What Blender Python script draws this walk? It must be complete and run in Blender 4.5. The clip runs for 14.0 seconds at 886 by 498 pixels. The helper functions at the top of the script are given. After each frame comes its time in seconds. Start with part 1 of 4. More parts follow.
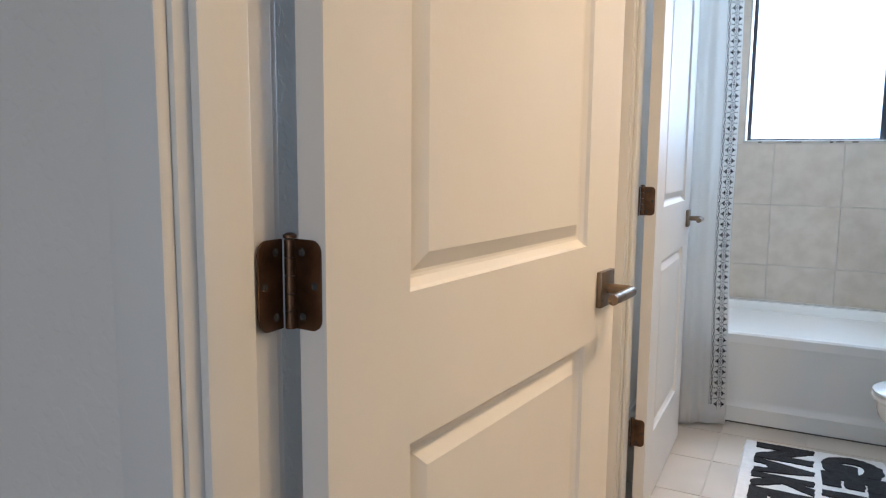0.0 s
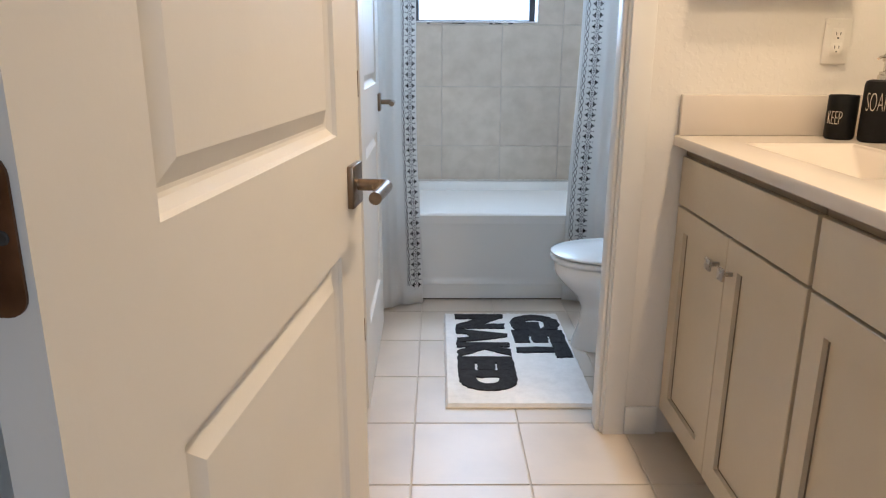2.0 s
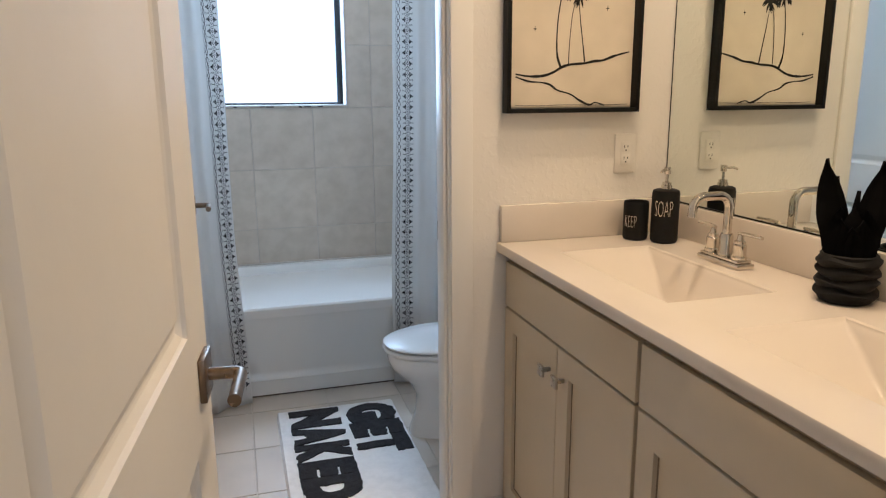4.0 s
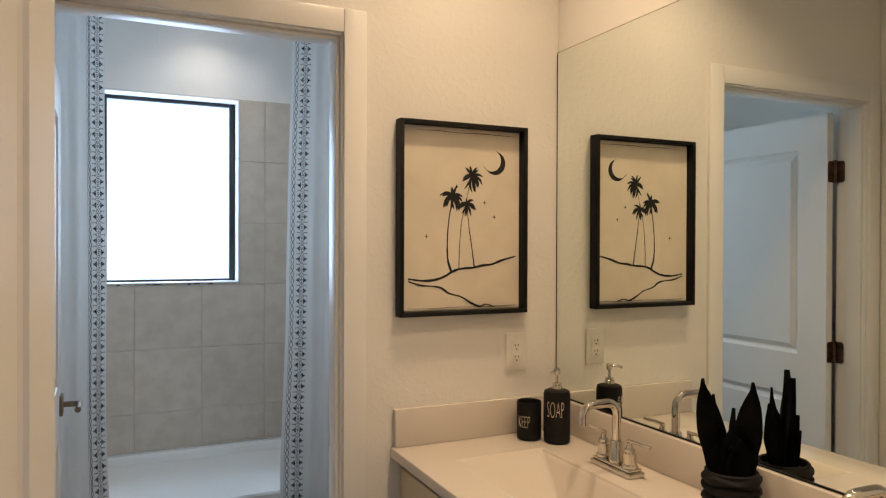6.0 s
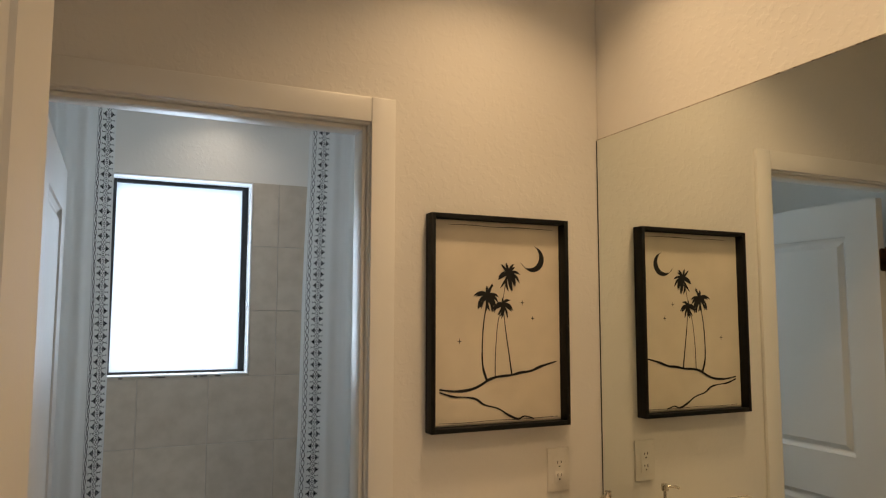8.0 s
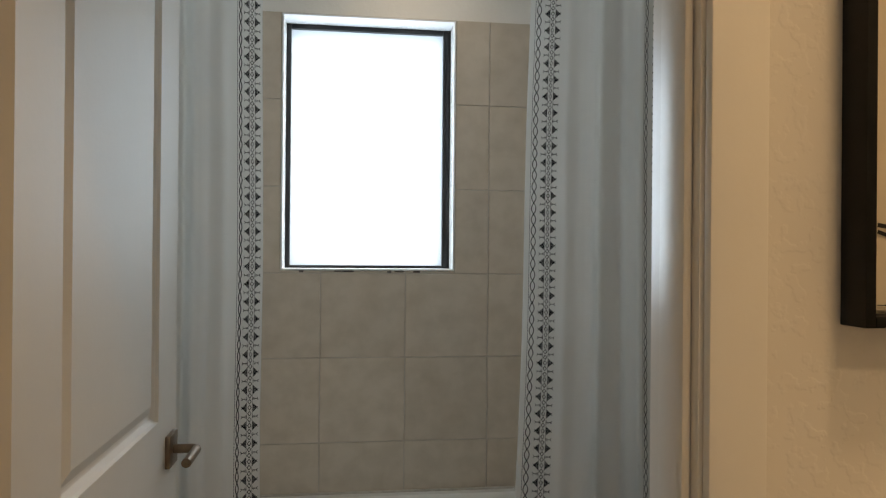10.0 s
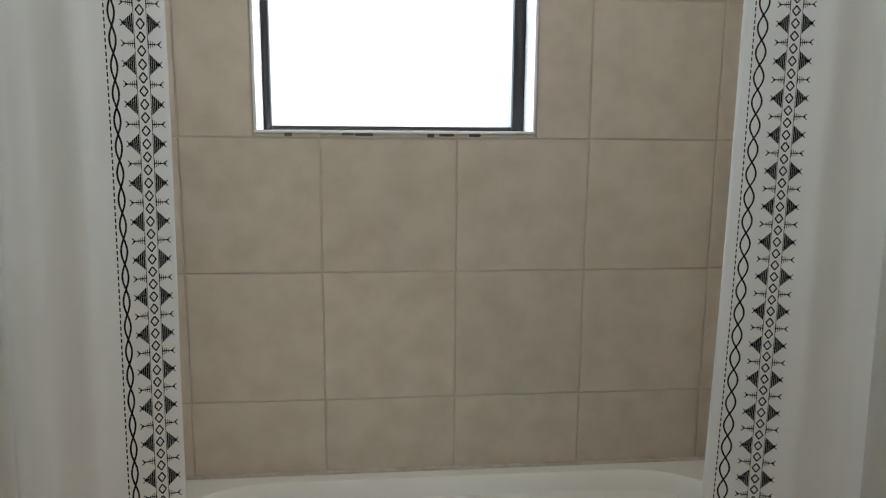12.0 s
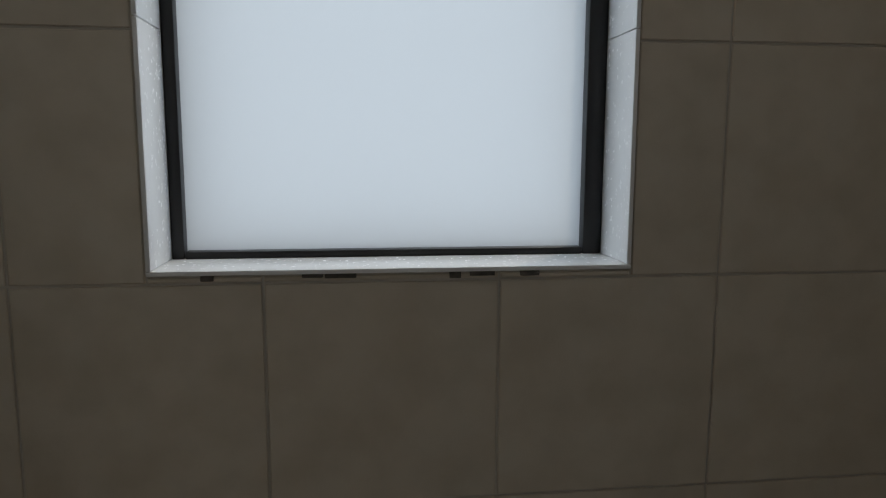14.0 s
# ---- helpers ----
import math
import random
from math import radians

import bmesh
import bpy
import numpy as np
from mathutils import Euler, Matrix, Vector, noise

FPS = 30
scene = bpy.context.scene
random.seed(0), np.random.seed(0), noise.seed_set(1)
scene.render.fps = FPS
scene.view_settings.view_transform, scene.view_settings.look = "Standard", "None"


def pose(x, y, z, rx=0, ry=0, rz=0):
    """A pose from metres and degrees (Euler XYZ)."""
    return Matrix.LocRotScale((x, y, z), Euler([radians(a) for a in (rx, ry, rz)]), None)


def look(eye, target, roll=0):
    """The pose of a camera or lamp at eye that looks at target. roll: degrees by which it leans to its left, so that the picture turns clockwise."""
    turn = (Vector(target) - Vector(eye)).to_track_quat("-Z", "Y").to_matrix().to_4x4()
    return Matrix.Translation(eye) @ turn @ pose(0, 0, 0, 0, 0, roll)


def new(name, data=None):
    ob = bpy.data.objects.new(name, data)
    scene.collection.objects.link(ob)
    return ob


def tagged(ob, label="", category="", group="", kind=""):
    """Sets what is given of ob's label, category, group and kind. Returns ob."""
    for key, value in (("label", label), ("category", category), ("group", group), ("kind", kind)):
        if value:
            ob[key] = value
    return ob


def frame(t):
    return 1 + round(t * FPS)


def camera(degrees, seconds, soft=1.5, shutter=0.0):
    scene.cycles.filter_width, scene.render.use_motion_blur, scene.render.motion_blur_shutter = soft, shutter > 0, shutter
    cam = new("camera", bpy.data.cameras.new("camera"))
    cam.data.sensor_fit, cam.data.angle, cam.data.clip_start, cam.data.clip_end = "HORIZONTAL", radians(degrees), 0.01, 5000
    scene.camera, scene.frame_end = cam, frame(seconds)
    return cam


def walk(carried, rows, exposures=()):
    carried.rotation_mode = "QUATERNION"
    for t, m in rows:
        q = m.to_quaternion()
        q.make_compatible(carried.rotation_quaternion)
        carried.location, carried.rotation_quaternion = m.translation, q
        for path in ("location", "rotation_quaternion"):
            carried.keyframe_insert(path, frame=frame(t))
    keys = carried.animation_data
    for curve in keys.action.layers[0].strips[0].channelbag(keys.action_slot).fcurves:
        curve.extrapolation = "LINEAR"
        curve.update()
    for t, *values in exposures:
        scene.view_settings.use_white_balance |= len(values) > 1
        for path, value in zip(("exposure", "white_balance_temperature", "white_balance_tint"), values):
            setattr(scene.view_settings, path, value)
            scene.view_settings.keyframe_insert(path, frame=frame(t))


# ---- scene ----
cam = camera(64.3, 14.0, 1.2)
PATH = [
    (0, (-1.014, -2.115, 1.16), (-1.921, -0.35, 0.909), 0.5),
    (0.5, (-1.075, -2.045, 1.119), (-1.728, -0.18, 0.809), 0.7),
    (1, (-1.111, -1.995, 1.099), (-1.523, -0.086, 0.665), 0.4),
    (1.5, (-1.137, -1.964, 1.101), (-1.307, -0.039, 0.587), 0.4),
    (2, (-1.203, -1.932, 1.133), (-1.188, -0.008, 0.588), 0.2),
    (2.2, (-1.225, -1.919, 1.149), (-1.13, 0.002, 0.601), 0.3),
    (4.3, (-1.268, -1.875, 1.351), (-0.665, -0.003, 0.99), -0.2),
    (4.5, (-1.261, -1.869, 1.359), (-0.62, 0.001, 1.059), 0.0),
    (5, (-1.25, -1.86, 1.401), (-0.528, -0.007, 1.194), 0.2),
    (5.5, (-1.25, -1.863, 1.445), (-0.465, -0.026, 1.332), 0.2),
    (6, (-1.253, -1.86, 1.483), (-0.417, -0.043, 1.469), 0.2),
    (6.5, (-1.265, -1.85, 1.518), (-0.397, -0.05, 1.592), 0.3),
    (7, (-1.279, -1.832, 1.548), (-0.395, -0.043, 1.682), 0.2),
    (7.5, (-1.288, -1.786, 1.578), (-0.404, -0.001, 1.752), 0.2),
    (8, (-1.243, -1.666, 1.573), (-0.429, 0.151, 1.759), 0.1),
    (8.5, (-1.151, -1.507, 1.518), (-0.537, 0.387, 1.705), 0.1),
    (9, (-1.081, -1.264, 1.459), (-0.638, 0.677, 1.644), 0.1),
    (9.2, (-1.072, -1.147, 1.441), (-0.681, 0.806, 1.626), 0.2),
    (11.3, (-1.055, -0.011, 1.249), (-0.863, 1.95, 0.907), 0.4),
    (11.5, (-1.085, 0.088, 1.248), (-0.872, 2.05, 0.925), 0.4),
    (12, (-1.052, 0.346, 1.276), (-0.861, 2.31, 0.949), 0.4),
    (12.5, (-1.018, 0.569, 1.282), (-0.834, 2.537, 0.981), 0.5),
    (13, (-1.039, 0.761, 1.334), (-0.812, 2.722, 1.011), 0.6),
    (13.5, (-1.026, 0.965, 1.363), (-0.828, 2.934, 1.077), 0.3),
    (14, (-1.051, 1.091, 1.441), (-0.814, 3.057, 1.163), 0.2),
]
EXPOSURES = [(0.0, 0.62, 5700, 10), (0.5, 0.62, 5880, 10), (1.5, 0.58, 5700, 10), (2.2, 0.54, 5600, 10), (4.5, 0.08, 5600, 10), (5.0, 0.0, 5600, 10), (6.5, -0.35, 6350, 10), (7.5, -0.6, 6700, 10), (8.2, -0.9, 7000, 10),
             (9.0, -1.95, 8500, 13), (9.2, -2.1, 8500, 13), (10.0, -0.8, 7500, 10), (11.3, 0.52, 7150, 10), (12.0, -0.22, 7400, 10),
             (12.5, -1.1, 7750, 12), (13.0, -1.9, 7800, 12), (14.0, -2.35, 7600, 12)]
walk(cam, [(t, look(eye, target, roll)) for t, eye, target, roll in PATH], EXPOSURES)

# ---- world and light ----
world = bpy.data.worlds.new("world")
scene.world = world
world.use_nodes = True
wn = world.node_tree
sky = wn.nodes.new("ShaderNodeTexSky")
sky.sky_type, sky.sun_disc, sky.sun_elevation, sky.sun_rotation = "NISHITA", False, radians(48), radians(140)
wn.nodes["Background"].inputs["Strength"].default_value = 0.12
wn.links.new(sky.outputs[0], wn.nodes["Background"].inputs["Color"])


def lamp(name, kind, energy, colour, m, **settings):
    data = bpy.data.lights.new(name, kind)
    data.energy, data.color = energy, colour
    for key, value in settings.items():
        setattr(data, key, value)
    ob = new(name, data)
    ob.matrix_world = m
    return ob


sun = lamp("sun", "SUN", 3.0, (1.0, 0.95, 0.88), pose(0, 0, 8, 42, 0, 140), angle=radians(0.5))
WARM, COOL, LED = (1.0, 0.685, 0.385), (0.615, 0.79, 1.0), (1.0, 0.88, 0.74)
# daylight in the bathroom window, behind its frosted pane, and in an unseen, added hall window
lamp("window_daylight", "AREA", 25, COOL, pose(-0.9965, 2.26, 1.764, -90, 0, 0), shape="RECTANGLE", size=0.61, size_y=0.94)
lamp("hall_daylight", "AREA", 7.0, (0.90, 0.93, 0.97), pose(-0.8, -4.28, 1.5, 90, 0, 0), shape="RECTANGLE", size=1.1, size_y=1.3)
# the recessed ceiling lamps: two over the vanity, one over the tub
for lx, ly, power, tint in ((-0.40, -0.44, 6.4, WARM), (-0.40, -1.15, 6.6, WARM), (-0.846, 1.79, 1.6, LED)):
    lamp("downlight_glow", "AREA", power, tint, pose(lx, ly, 2.7045), shape="DISK", size=0.12, spread=radians(120))


# ---- materials ----
def material(name, colour, rough=0.5, metal=0.0, vary=0.08, scale=6.0, bump=0.0, bump_scale=120.0, dark=None, spread=0.0, **extra):
    """Colour with soft stains at one scale, grain at another, and a fine relief. spread: how far single pieces differ."""
    mat = bpy.data.materials.new(name)
    mat.use_nodes = True
    nodes, links = mat.node_tree.nodes, mat.node_tree.links
    bsdf = nodes["Principled BSDF"]
    coord = nodes.new("ShaderNodeTexCoord")
    noise_a, noise_b = nodes.new("ShaderNodeTexNoise"), nodes.new("ShaderNodeTexNoise")
    noise_a.inputs["Scale"].default_value, noise_b.inputs["Scale"].default_value = scale, bump_scale
    noise_a.inputs["Detail"].default_value, noise_b.inputs["Detail"].default_value = 5, 3
    source = coord.outputs["Object"]
    if spread:
        info = nodes.new("ShaderNodeObjectInfo")
        shift = nodes.new("ShaderNodeVectorMath")
        shift.operation = "MULTIPLY_ADD"
        links.new(info.outputs["Random"], shift.inputs[0])
        shift.inputs[1].default_value = (37.0, 21.0, 53.0)
        links.new(coord.outputs["Object"], shift.inputs[2])
        source = shift.outputs[0]
    links.new(source, noise_a.inputs["Vector"])
    links.new(source, noise_b.inputs["Vector"])
    ramp = nodes.new("ShaderNodeValToRGB")
    low = dark or [c * (1 - 2.2 * vary) for c in colour]
    ramp.color_ramp.elements[0].color, ramp.color_ramp.elements[1].color = (*low, 1), (*colour, 1)
    ramp.color_ramp.elements[0].position, ramp.color_ramp.elements[1].position = 0.3, 0.62
    links.new(noise_a.outputs["Fac"], ramp.inputs["Fac"])
    out = ramp.outputs["Color"]
    if spread:
        hsv = nodes.new("ShaderNodeHueSaturation")
        rng = nodes.new("ShaderNodeMapRange")
        rng.inputs["To Min"].default_value, rng.inputs["To Max"].default_value = 1 - spread, 1 + spread
        links.new(info.outputs["Random"], rng.inputs["Value"])
        links.new(rng.outputs[0], hsv.inputs["Value"])
        links.new(out, hsv.inputs["Color"])
        out = hsv.outputs[0]
    links.new(out, bsdf.inputs["Base Color"])
    gloss = nodes.new("ShaderNodeMapRange")
    gloss.inputs["To Min"].default_value, gloss.inputs["To Max"].default_value = max(0.02, rough - 0.08), min(1, rough + 0.08)
    links.new(noise_b.outputs["Fac"], gloss.inputs["Value"])
    links.new(gloss.outputs[0], bsdf.inputs["Roughness"])
    bsdf.inputs["Metallic"].default_value = metal
    for key, value in extra.items():
        bsdf.inputs[key.replace("_", " ")].default_value = value
    if bump:
        relief = nodes.new("ShaderNodeBump")
        relief.inputs["Strength"].default_value, relief.inputs["Distance"].default_value = 1.0, bump
        links.new(noise_b.outputs["Fac"], relief.inputs["Height"])
        links.new(relief.outputs[0], bsdf.inputs["Normal"])
    return mat


def knockdown(name, colour):
    """Painted drywall with a trowelled texture of flat islands."""
    mat = material(name, colour, 0.6, vary=0.02, scale=2.0)
    nodes, links = mat.node_tree.nodes, mat.node_tree.links
    coord = [n for n in nodes if n.type == "TEX_COORD"][0]
    islands = nodes.new("ShaderNodeTexNoise")
    islands.inputs["Scale"].default_value, islands.inputs["Detail"].default_value = 48, 2.5
    links.new(coord.outputs["Object"], islands.inputs["Vector"])
    step = nodes.new("ShaderNodeMapRange")
    step.interpolation_type = "SMOOTHSTEP"
    step.inputs["From Min"].default_value, step.inputs["From Max"].default_value = 0.50, 0.60
    links.new(islands.outputs["Fac"], step.inputs["Value"])
    relief = nodes.new("ShaderNodeBump")
    relief.inputs["Strength"].default_value, relief.inputs["Distance"].default_value = 0.16, 0.002
    links.new(step.outputs[0], relief.inputs["Height"])
    links.new(relief.outputs[0], nodes["Principled BSDF"].inputs["Normal"])
    return mat


WALL = knockdown("wall_paint", (0.80, 0.77, 0.72))
CEIL = knockdown("ceiling_paint", (0.82, 0.81, 0.79))
TRIM = material("trim_paint", (0.80, 0.78, 0.74), 0.32, vary=0.02, scale=3, bump=0.0002, bump_scale=60)
DOOR = material("door_paint", (0.80, 0.77, 0.72), 0.58, vary=0.025, scale=2.5, bump=0.0002, bump_scale=90)
CABINET = material("cabinet_paint", (0.60, 0.52, 0.395), 0.38, vary=0.03, scale=3, bump=0.0002, bump_scale=80)
# brown that paints the shade in the cabinet gaps; panel lines use it too
CABINET_DARK = material("cabinet_dark_brown", (0.22, 0.17, 0.12), 0.7)
MARBLE = material("cultured_marble", (0.68, 0.62, 0.55), 0.10, vary=0.02, scale=3)
WALL_TILE = material("wall_tile", (0.60, 0.525, 0.435), 0.40, vary=0.08, scale=13, dark=(0.52, 0.448, 0.36), bump=0.0005, bump_scale=14, spread=0.05)
FLOOR_TILE = material("floor_tile", (0.63, 0.555, 0.465), 0.38, vary=0.07, scale=4, dark=(0.54, 0.48, 0.41), bump=0.0004, bump_scale=16, spread=0.04)
GROUT = material("grout", (0.66, 0.595, 0.51), 0.85, vary=0.1, scale=9, bump=0.0006, bump_scale=300)
GROUT_LIGHT = material("wall_grout", (0.57, 0.52, 0.46), 0.85, vary=0.08, scale=9)
TUB = material("tub_enamel", (0.80, 0.80, 0.77), 0.14, vary=0.015, scale=2)
CERAMIC = material("ceramic", (0.82, 0.82, 0.80), 0.10, vary=0.01, scale=2)
SEAT = material("seat_plastic", (0.80, 0.80, 0.78), 0.22, vary=0.01, scale=2)
FABRIC = material("curtain_fabric", (0.86, 0.86, 0.85), 0.9, vary=0.03, scale=4, bump=0.0003, bump_scale=500)
PRINT = material("printed_ink", (0.010, 0.010, 0.013), 0.9, vary=0.3, scale=60)
BRONZE = material("oil_rubbed_bronze", (0.20, 0.115, 0.07), 0.40, 1.0, vary=0.25, scale=22, dark=(0.07, 0.045, 0.03))
NICKEL = material("brushed_bronze", (0.27, 0.20, 0.14), 0.30, 1.0, vary=0.12, scale=40)
SATIN = material("satin_nickel", (0.55, 0.50, 0.44), 0.28, 1.0, vary=0.06, scale=40)
CHROME = material("polished_nickel", (0.70, 0.66, 0.60), 0.035, 1.0, vary=0.02, scale=20)
BLACK = material("matt_black", (0.006, 0.006, 0.0065), 0.6, vary=0.2, scale=30, bump=0.0003, bump_scale=200, Specular_IOR_Level=0.25)
LEAF = material("matt_black_leaf", (0.006, 0.006, 0.0065), 0.85, vary=0.2, scale=30, Specular_IOR_Level=0.06)
POT = material("black_pot_glaze", (0.006, 0.006, 0.0065), 0.7, vary=0.2, scale=30, bump=0.0005, bump_scale=150, Specular_IOR_Level=0.25)
FRAME_BLACK = material("black_wood_frame", (0.006, 0.006, 0.006), 0.5, vary=0.25, scale=30, Specular_IOR_Level=0.25)
WINDOW_BLACK = material("black_window_frame", (0.012, 0.012, 0.014), 0.4, vary=0.2, scale=30)
SILL_TILE = material("white_trim_tile", (0.84, 0.84, 0.84), 0.25, vary=0.05, scale=8)
PAPER = material("art_paper", (0.72, 0.64, 0.51), 0.85, vary=0.05, scale=7, bump=0.0003, bump_scale=260)
INK = material("art_ink", (0.010, 0.010, 0.010), 0.8, vary=0.2, scale=50)
PLASTIC = material("outlet_plastic", (0.80, 0.77, 0.71), 0.3, vary=0.01)
SLOT = material("outlet_slot", (0.05, 0.045, 0.04), 0.6)
RUG = material("rug_pile", (0.90, 0.88, 0.85), 0.95, vary=0.04, scale=30, bump=0.002, bump_scale=260)
RUG_BLACK = material("rug_black_pile", (0.024, 0.022, 0.024), 0.95, vary=0.3, scale=40, bump=0.004, bump_scale=260)
LETTER = material("engraved_letters", (0.75, 0.66, 0.54), 0.6, vary=0.02)
CAULK = material("caulk", (0.55, 0.52, 0.47), 0.7, vary=0.1, scale=40)
DIRT = material("dirty_joint", (0.16, 0.14, 0.12), 0.9, vary=0.3, scale=40)
HALL_FLOOR = material("hall_floor", (0.34, 0.27, 0.20), 0.5, vary=0.12, scale=4)


def plain(name):
    mat = bpy.data.materials.new(name)
    mat.use_nodes = True
    return mat, mat.node_tree.nodes, mat.node_tree.links, mat.node_tree.nodes["Principled BSDF"]


MIRROR, _, _, shader = plain("mirror_silver")
shader.inputs["Base Color"].default_value, shader.inputs["Metallic"].default_value, shader.inputs["Roughness"].default_value = (0.86, 0.90, 0.86, 1), 1.0, 0.008
GLASS, _, _, shader = plain("clear_glass")
shader.inputs["Transmission Weight"].default_value, shader.inputs["Roughness"].default_value, shader.inputs["IOR"].default_value = 1.0, 0.02, 1.06
FROST, nodes, links, shader = plain("frosted_glass")
sheer = nodes.new("ShaderNodeBsdfTranslucent")
sheer.inputs["Color"].default_value = (0.52, 0.53, 0.54, 1)
both = nodes.new("ShaderNodeMixShader")
both.inputs["Fac"].default_value = 0.12
shader.inputs["Roughness"].default_value = 0.35
links.new(sheer.outputs[0], both.inputs[1]), links.new(shader.outputs[0], both.inputs[2])
links.new(both.outputs[0], nodes["Material Output"].inputs["Surface"])
LAMP_ON, nodes, links, shader = plain("lit_diffuser")
shader.inputs["Emission Color"].default_value, shader.inputs["Emission Strength"].default_value = (1.0, 0.86, 0.72, 1), 9.0


# ---- mesh helpers ----
def box(bm, x0, x1, y0, y1, z0, z1, bevel=0.0, segments=2):
    vs = [bm.verts.new((x, y, z)) for x in (x0, x1) for y in (y0, y1) for z in (z0, z1)]
    faces = [bm.faces.new([vs[i] for i in f]) for f in ((0, 1, 3, 2), (4, 6, 7, 5), (0, 4, 5, 1), (2, 3, 7, 6), (0, 2, 6, 4), (1, 5, 7, 3))]
    if bevel:
        edges = {e for f in faces for e in f.edges}
        bmesh.ops.bevel(bm, geom=list(edges), offset=bevel, segments=segments, affect="EDGES", profile=0.5)
    return bm


def boxed(*dims, bevel=0.0, segments=2):
    return box(bmesh.new(), *dims, bevel=bevel, segments=segments)


def lathe(profile, n=32, centre=(0, 0), cap=True):
    """A turned body round z from (radius, height) pairs."""
    bm = bmesh.new()
    rings = []
    for r, z in profile:
        rings.append([bm.verts.new((centre[0] + r * math.cos(2 * math.pi * i / n), centre[1] + r * math.sin(2 * math.pi * i / n), z)) for i in range(n)])
    for a, b in zip(rings, rings[1:]):
        for i in range(n):
            bm.faces.new((a[i], a[(i + 1) % n], b[(i + 1) % n], b[i]))
    if cap and profile[0][0] > 0.0005:
        bm.faces.new(rings[0][::-1])
    if cap and profile[-1][0] > 0.0005:
        bm.faces.new(rings[-1])
    return bm


def tube(points, radius, n=12, taper=None):
    """A round bar along the points."""
    bm = bmesh.new()
    points = [Vector(p) for p in points]
    rings, side = [], None
    for i, p in enumerate(points):
        along = (points[min(i + 1, len(points) - 1)] - points[max(i - 1, 0)]).normalized()
        if side is None:
            side = along.orthogonal().normalized()
        side = (side - along * side.dot(along)).normalized()
        up = along.cross(side)
        r = radius if taper is None else radius * taper[i]
        rings.append([bm.verts.new(p + r * (math.cos(2 * math.pi * k / n) * side + math.sin(2 * math.pi * k / n) * up)) for k in range(n)])
    for a, b in zip(rings, rings[1:]):
        for k in range(n):
            bm.faces.new((a[k], a[(k + 1) % n], b[(k + 1) % n], b[k]))
    bm.faces.new(rings[0][::-1]), bm.faces.new(rings[-1])
    return bm


def loft(rings, cap=True):
    bm = bmesh.new()
    made = [[bm.verts.new(p) for p in ring] for ring in rings]
    n = len(rings[0])
    for a, b in zip(made, made[1:]):
        for k in range(n):
            bm.faces.new((a[k], a[(k + 1) % n], b[(k + 1) % n], b[k]))
    if cap:
        bm.faces.new(made[0][::-1]), bm.faces.new(made[-1])
    return bm


def mesh_of(name, bm, mat, smooth=True):
    bmesh.ops.recalc_face_normals(bm, faces=bm.faces)
    data = bpy.data.meshes.new(name)
    bm.to_mesh(data)
    bm.free()
    data.materials.append(mat)
    if smooth:
        data.shade_smooth()
        data.set_sharp_from_angle(angle=radians(35))
    return data


def part(name, bm, mat, parent=None, label="", smooth=True):
    ob = new(name, mesh_of(name, bm, mat, smooth))
    ob.parent = parent
    return tagged(ob, label)


def thing(name, x, y, z, label, category, group="", kind="", turn=0):
    ob = new(name)
    ob.empty_display_size = 0.1
    ob.matrix_world = pose(x, y, z, 0, 0, turn)
    return tagged(ob, label, category, group, kind)


def structure(name, bm, mat, label, category="wall", smooth=False):
    return tagged(part(name, bm, mat, None, "", smooth), label, category, "", "structure")


def wall_with_hole(x0, x1, y0, y1, z0, z1, hole):
    """A wall slab across x with one opening (hx0, hx1, hz0, hz1) through it."""
    a, b, c, d = hole
    bm = bmesh.new()
    xs, zs = [x0, a, b, x1], [z0, c, d, z1]
    if c <= z0:
        zs = [z0, d, z1]
    grid = {}
    for y in (y0, y1):
        for i, x in enumerate(xs):
            for k, z in enumerate(zs):
                grid[y, i, k] = bm.verts.new((x, y, z))
    open_k = 0 if c <= z0 else 1
    nk = len(zs) - 1
    for i in range(3):
        for k in range(nk):
            if (i, k) != (1, open_k):
                for y in (y0, y1):
                    bm.faces.new((grid[y, i, k], grid[y, i + 1, k], grid[y, i + 1, k + 1], grid[y, i, k + 1]))
    def strip(p, q):
        bm.faces.new((grid[y0, *p], grid[y0, *q], grid[y1, *q], grid[y1, *p]))
    for i in range(3):
        strip((i, nk), (i + 1, nk))
        if not (i == 1 and open_k == 0):
            strip((i, 0), (i + 1, 0))
    for k in range(nk):
        strip((0, k), (0, k + 1)), strip((3, k), (3, k + 1))
    strip((1, open_k), (1, open_k + 1)), strip((2, open_k), (2, open_k + 1)), strip((1, open_k + 1), (2, open_k + 1))
    if open_k:
        strip((1, open_k), (2, open_k))
    return bm


# ---- the shell ----
H = 2.71
FAR = 2.056
floor_slab = structure("floor", boxed(-1.80, 0.12, -1.70, 2.2, -0.12, -0.004), GROUT, "grout bed under the beige bathroom floor tiles", "floor")
structure("floor_hall", boxed(-2.6, 0.9, -4.4, -1.701, -0.12, -0.002), HALL_FLOOR, "brown hall floor before the bathroom door", "floor")
wall_north = structure("wall_north", wall_with_hole(-1.80, 0.12, FAR + 0.012, FAR + 0.17, 0, H, (-1.333, -0.662, 1.272, 2.256)), WALL, "white painted wall over the tub with a window opening")
wall_partition = structure("wall_partition", wall_with_hole(-1.644, -0.001, 0, 0.115, 0, H, (-1.495, -0.689, 0, 2.065)), WALL, "cream textured wall with a doorway to the tub room")
structure("wall_entry", wall_with_hole(-2.6, 0.9, -1.70, -1.585, 0, H, (-1.485, -0.635, 0, 2.06)), WALL, "cream textured wall with the entrance doorway")
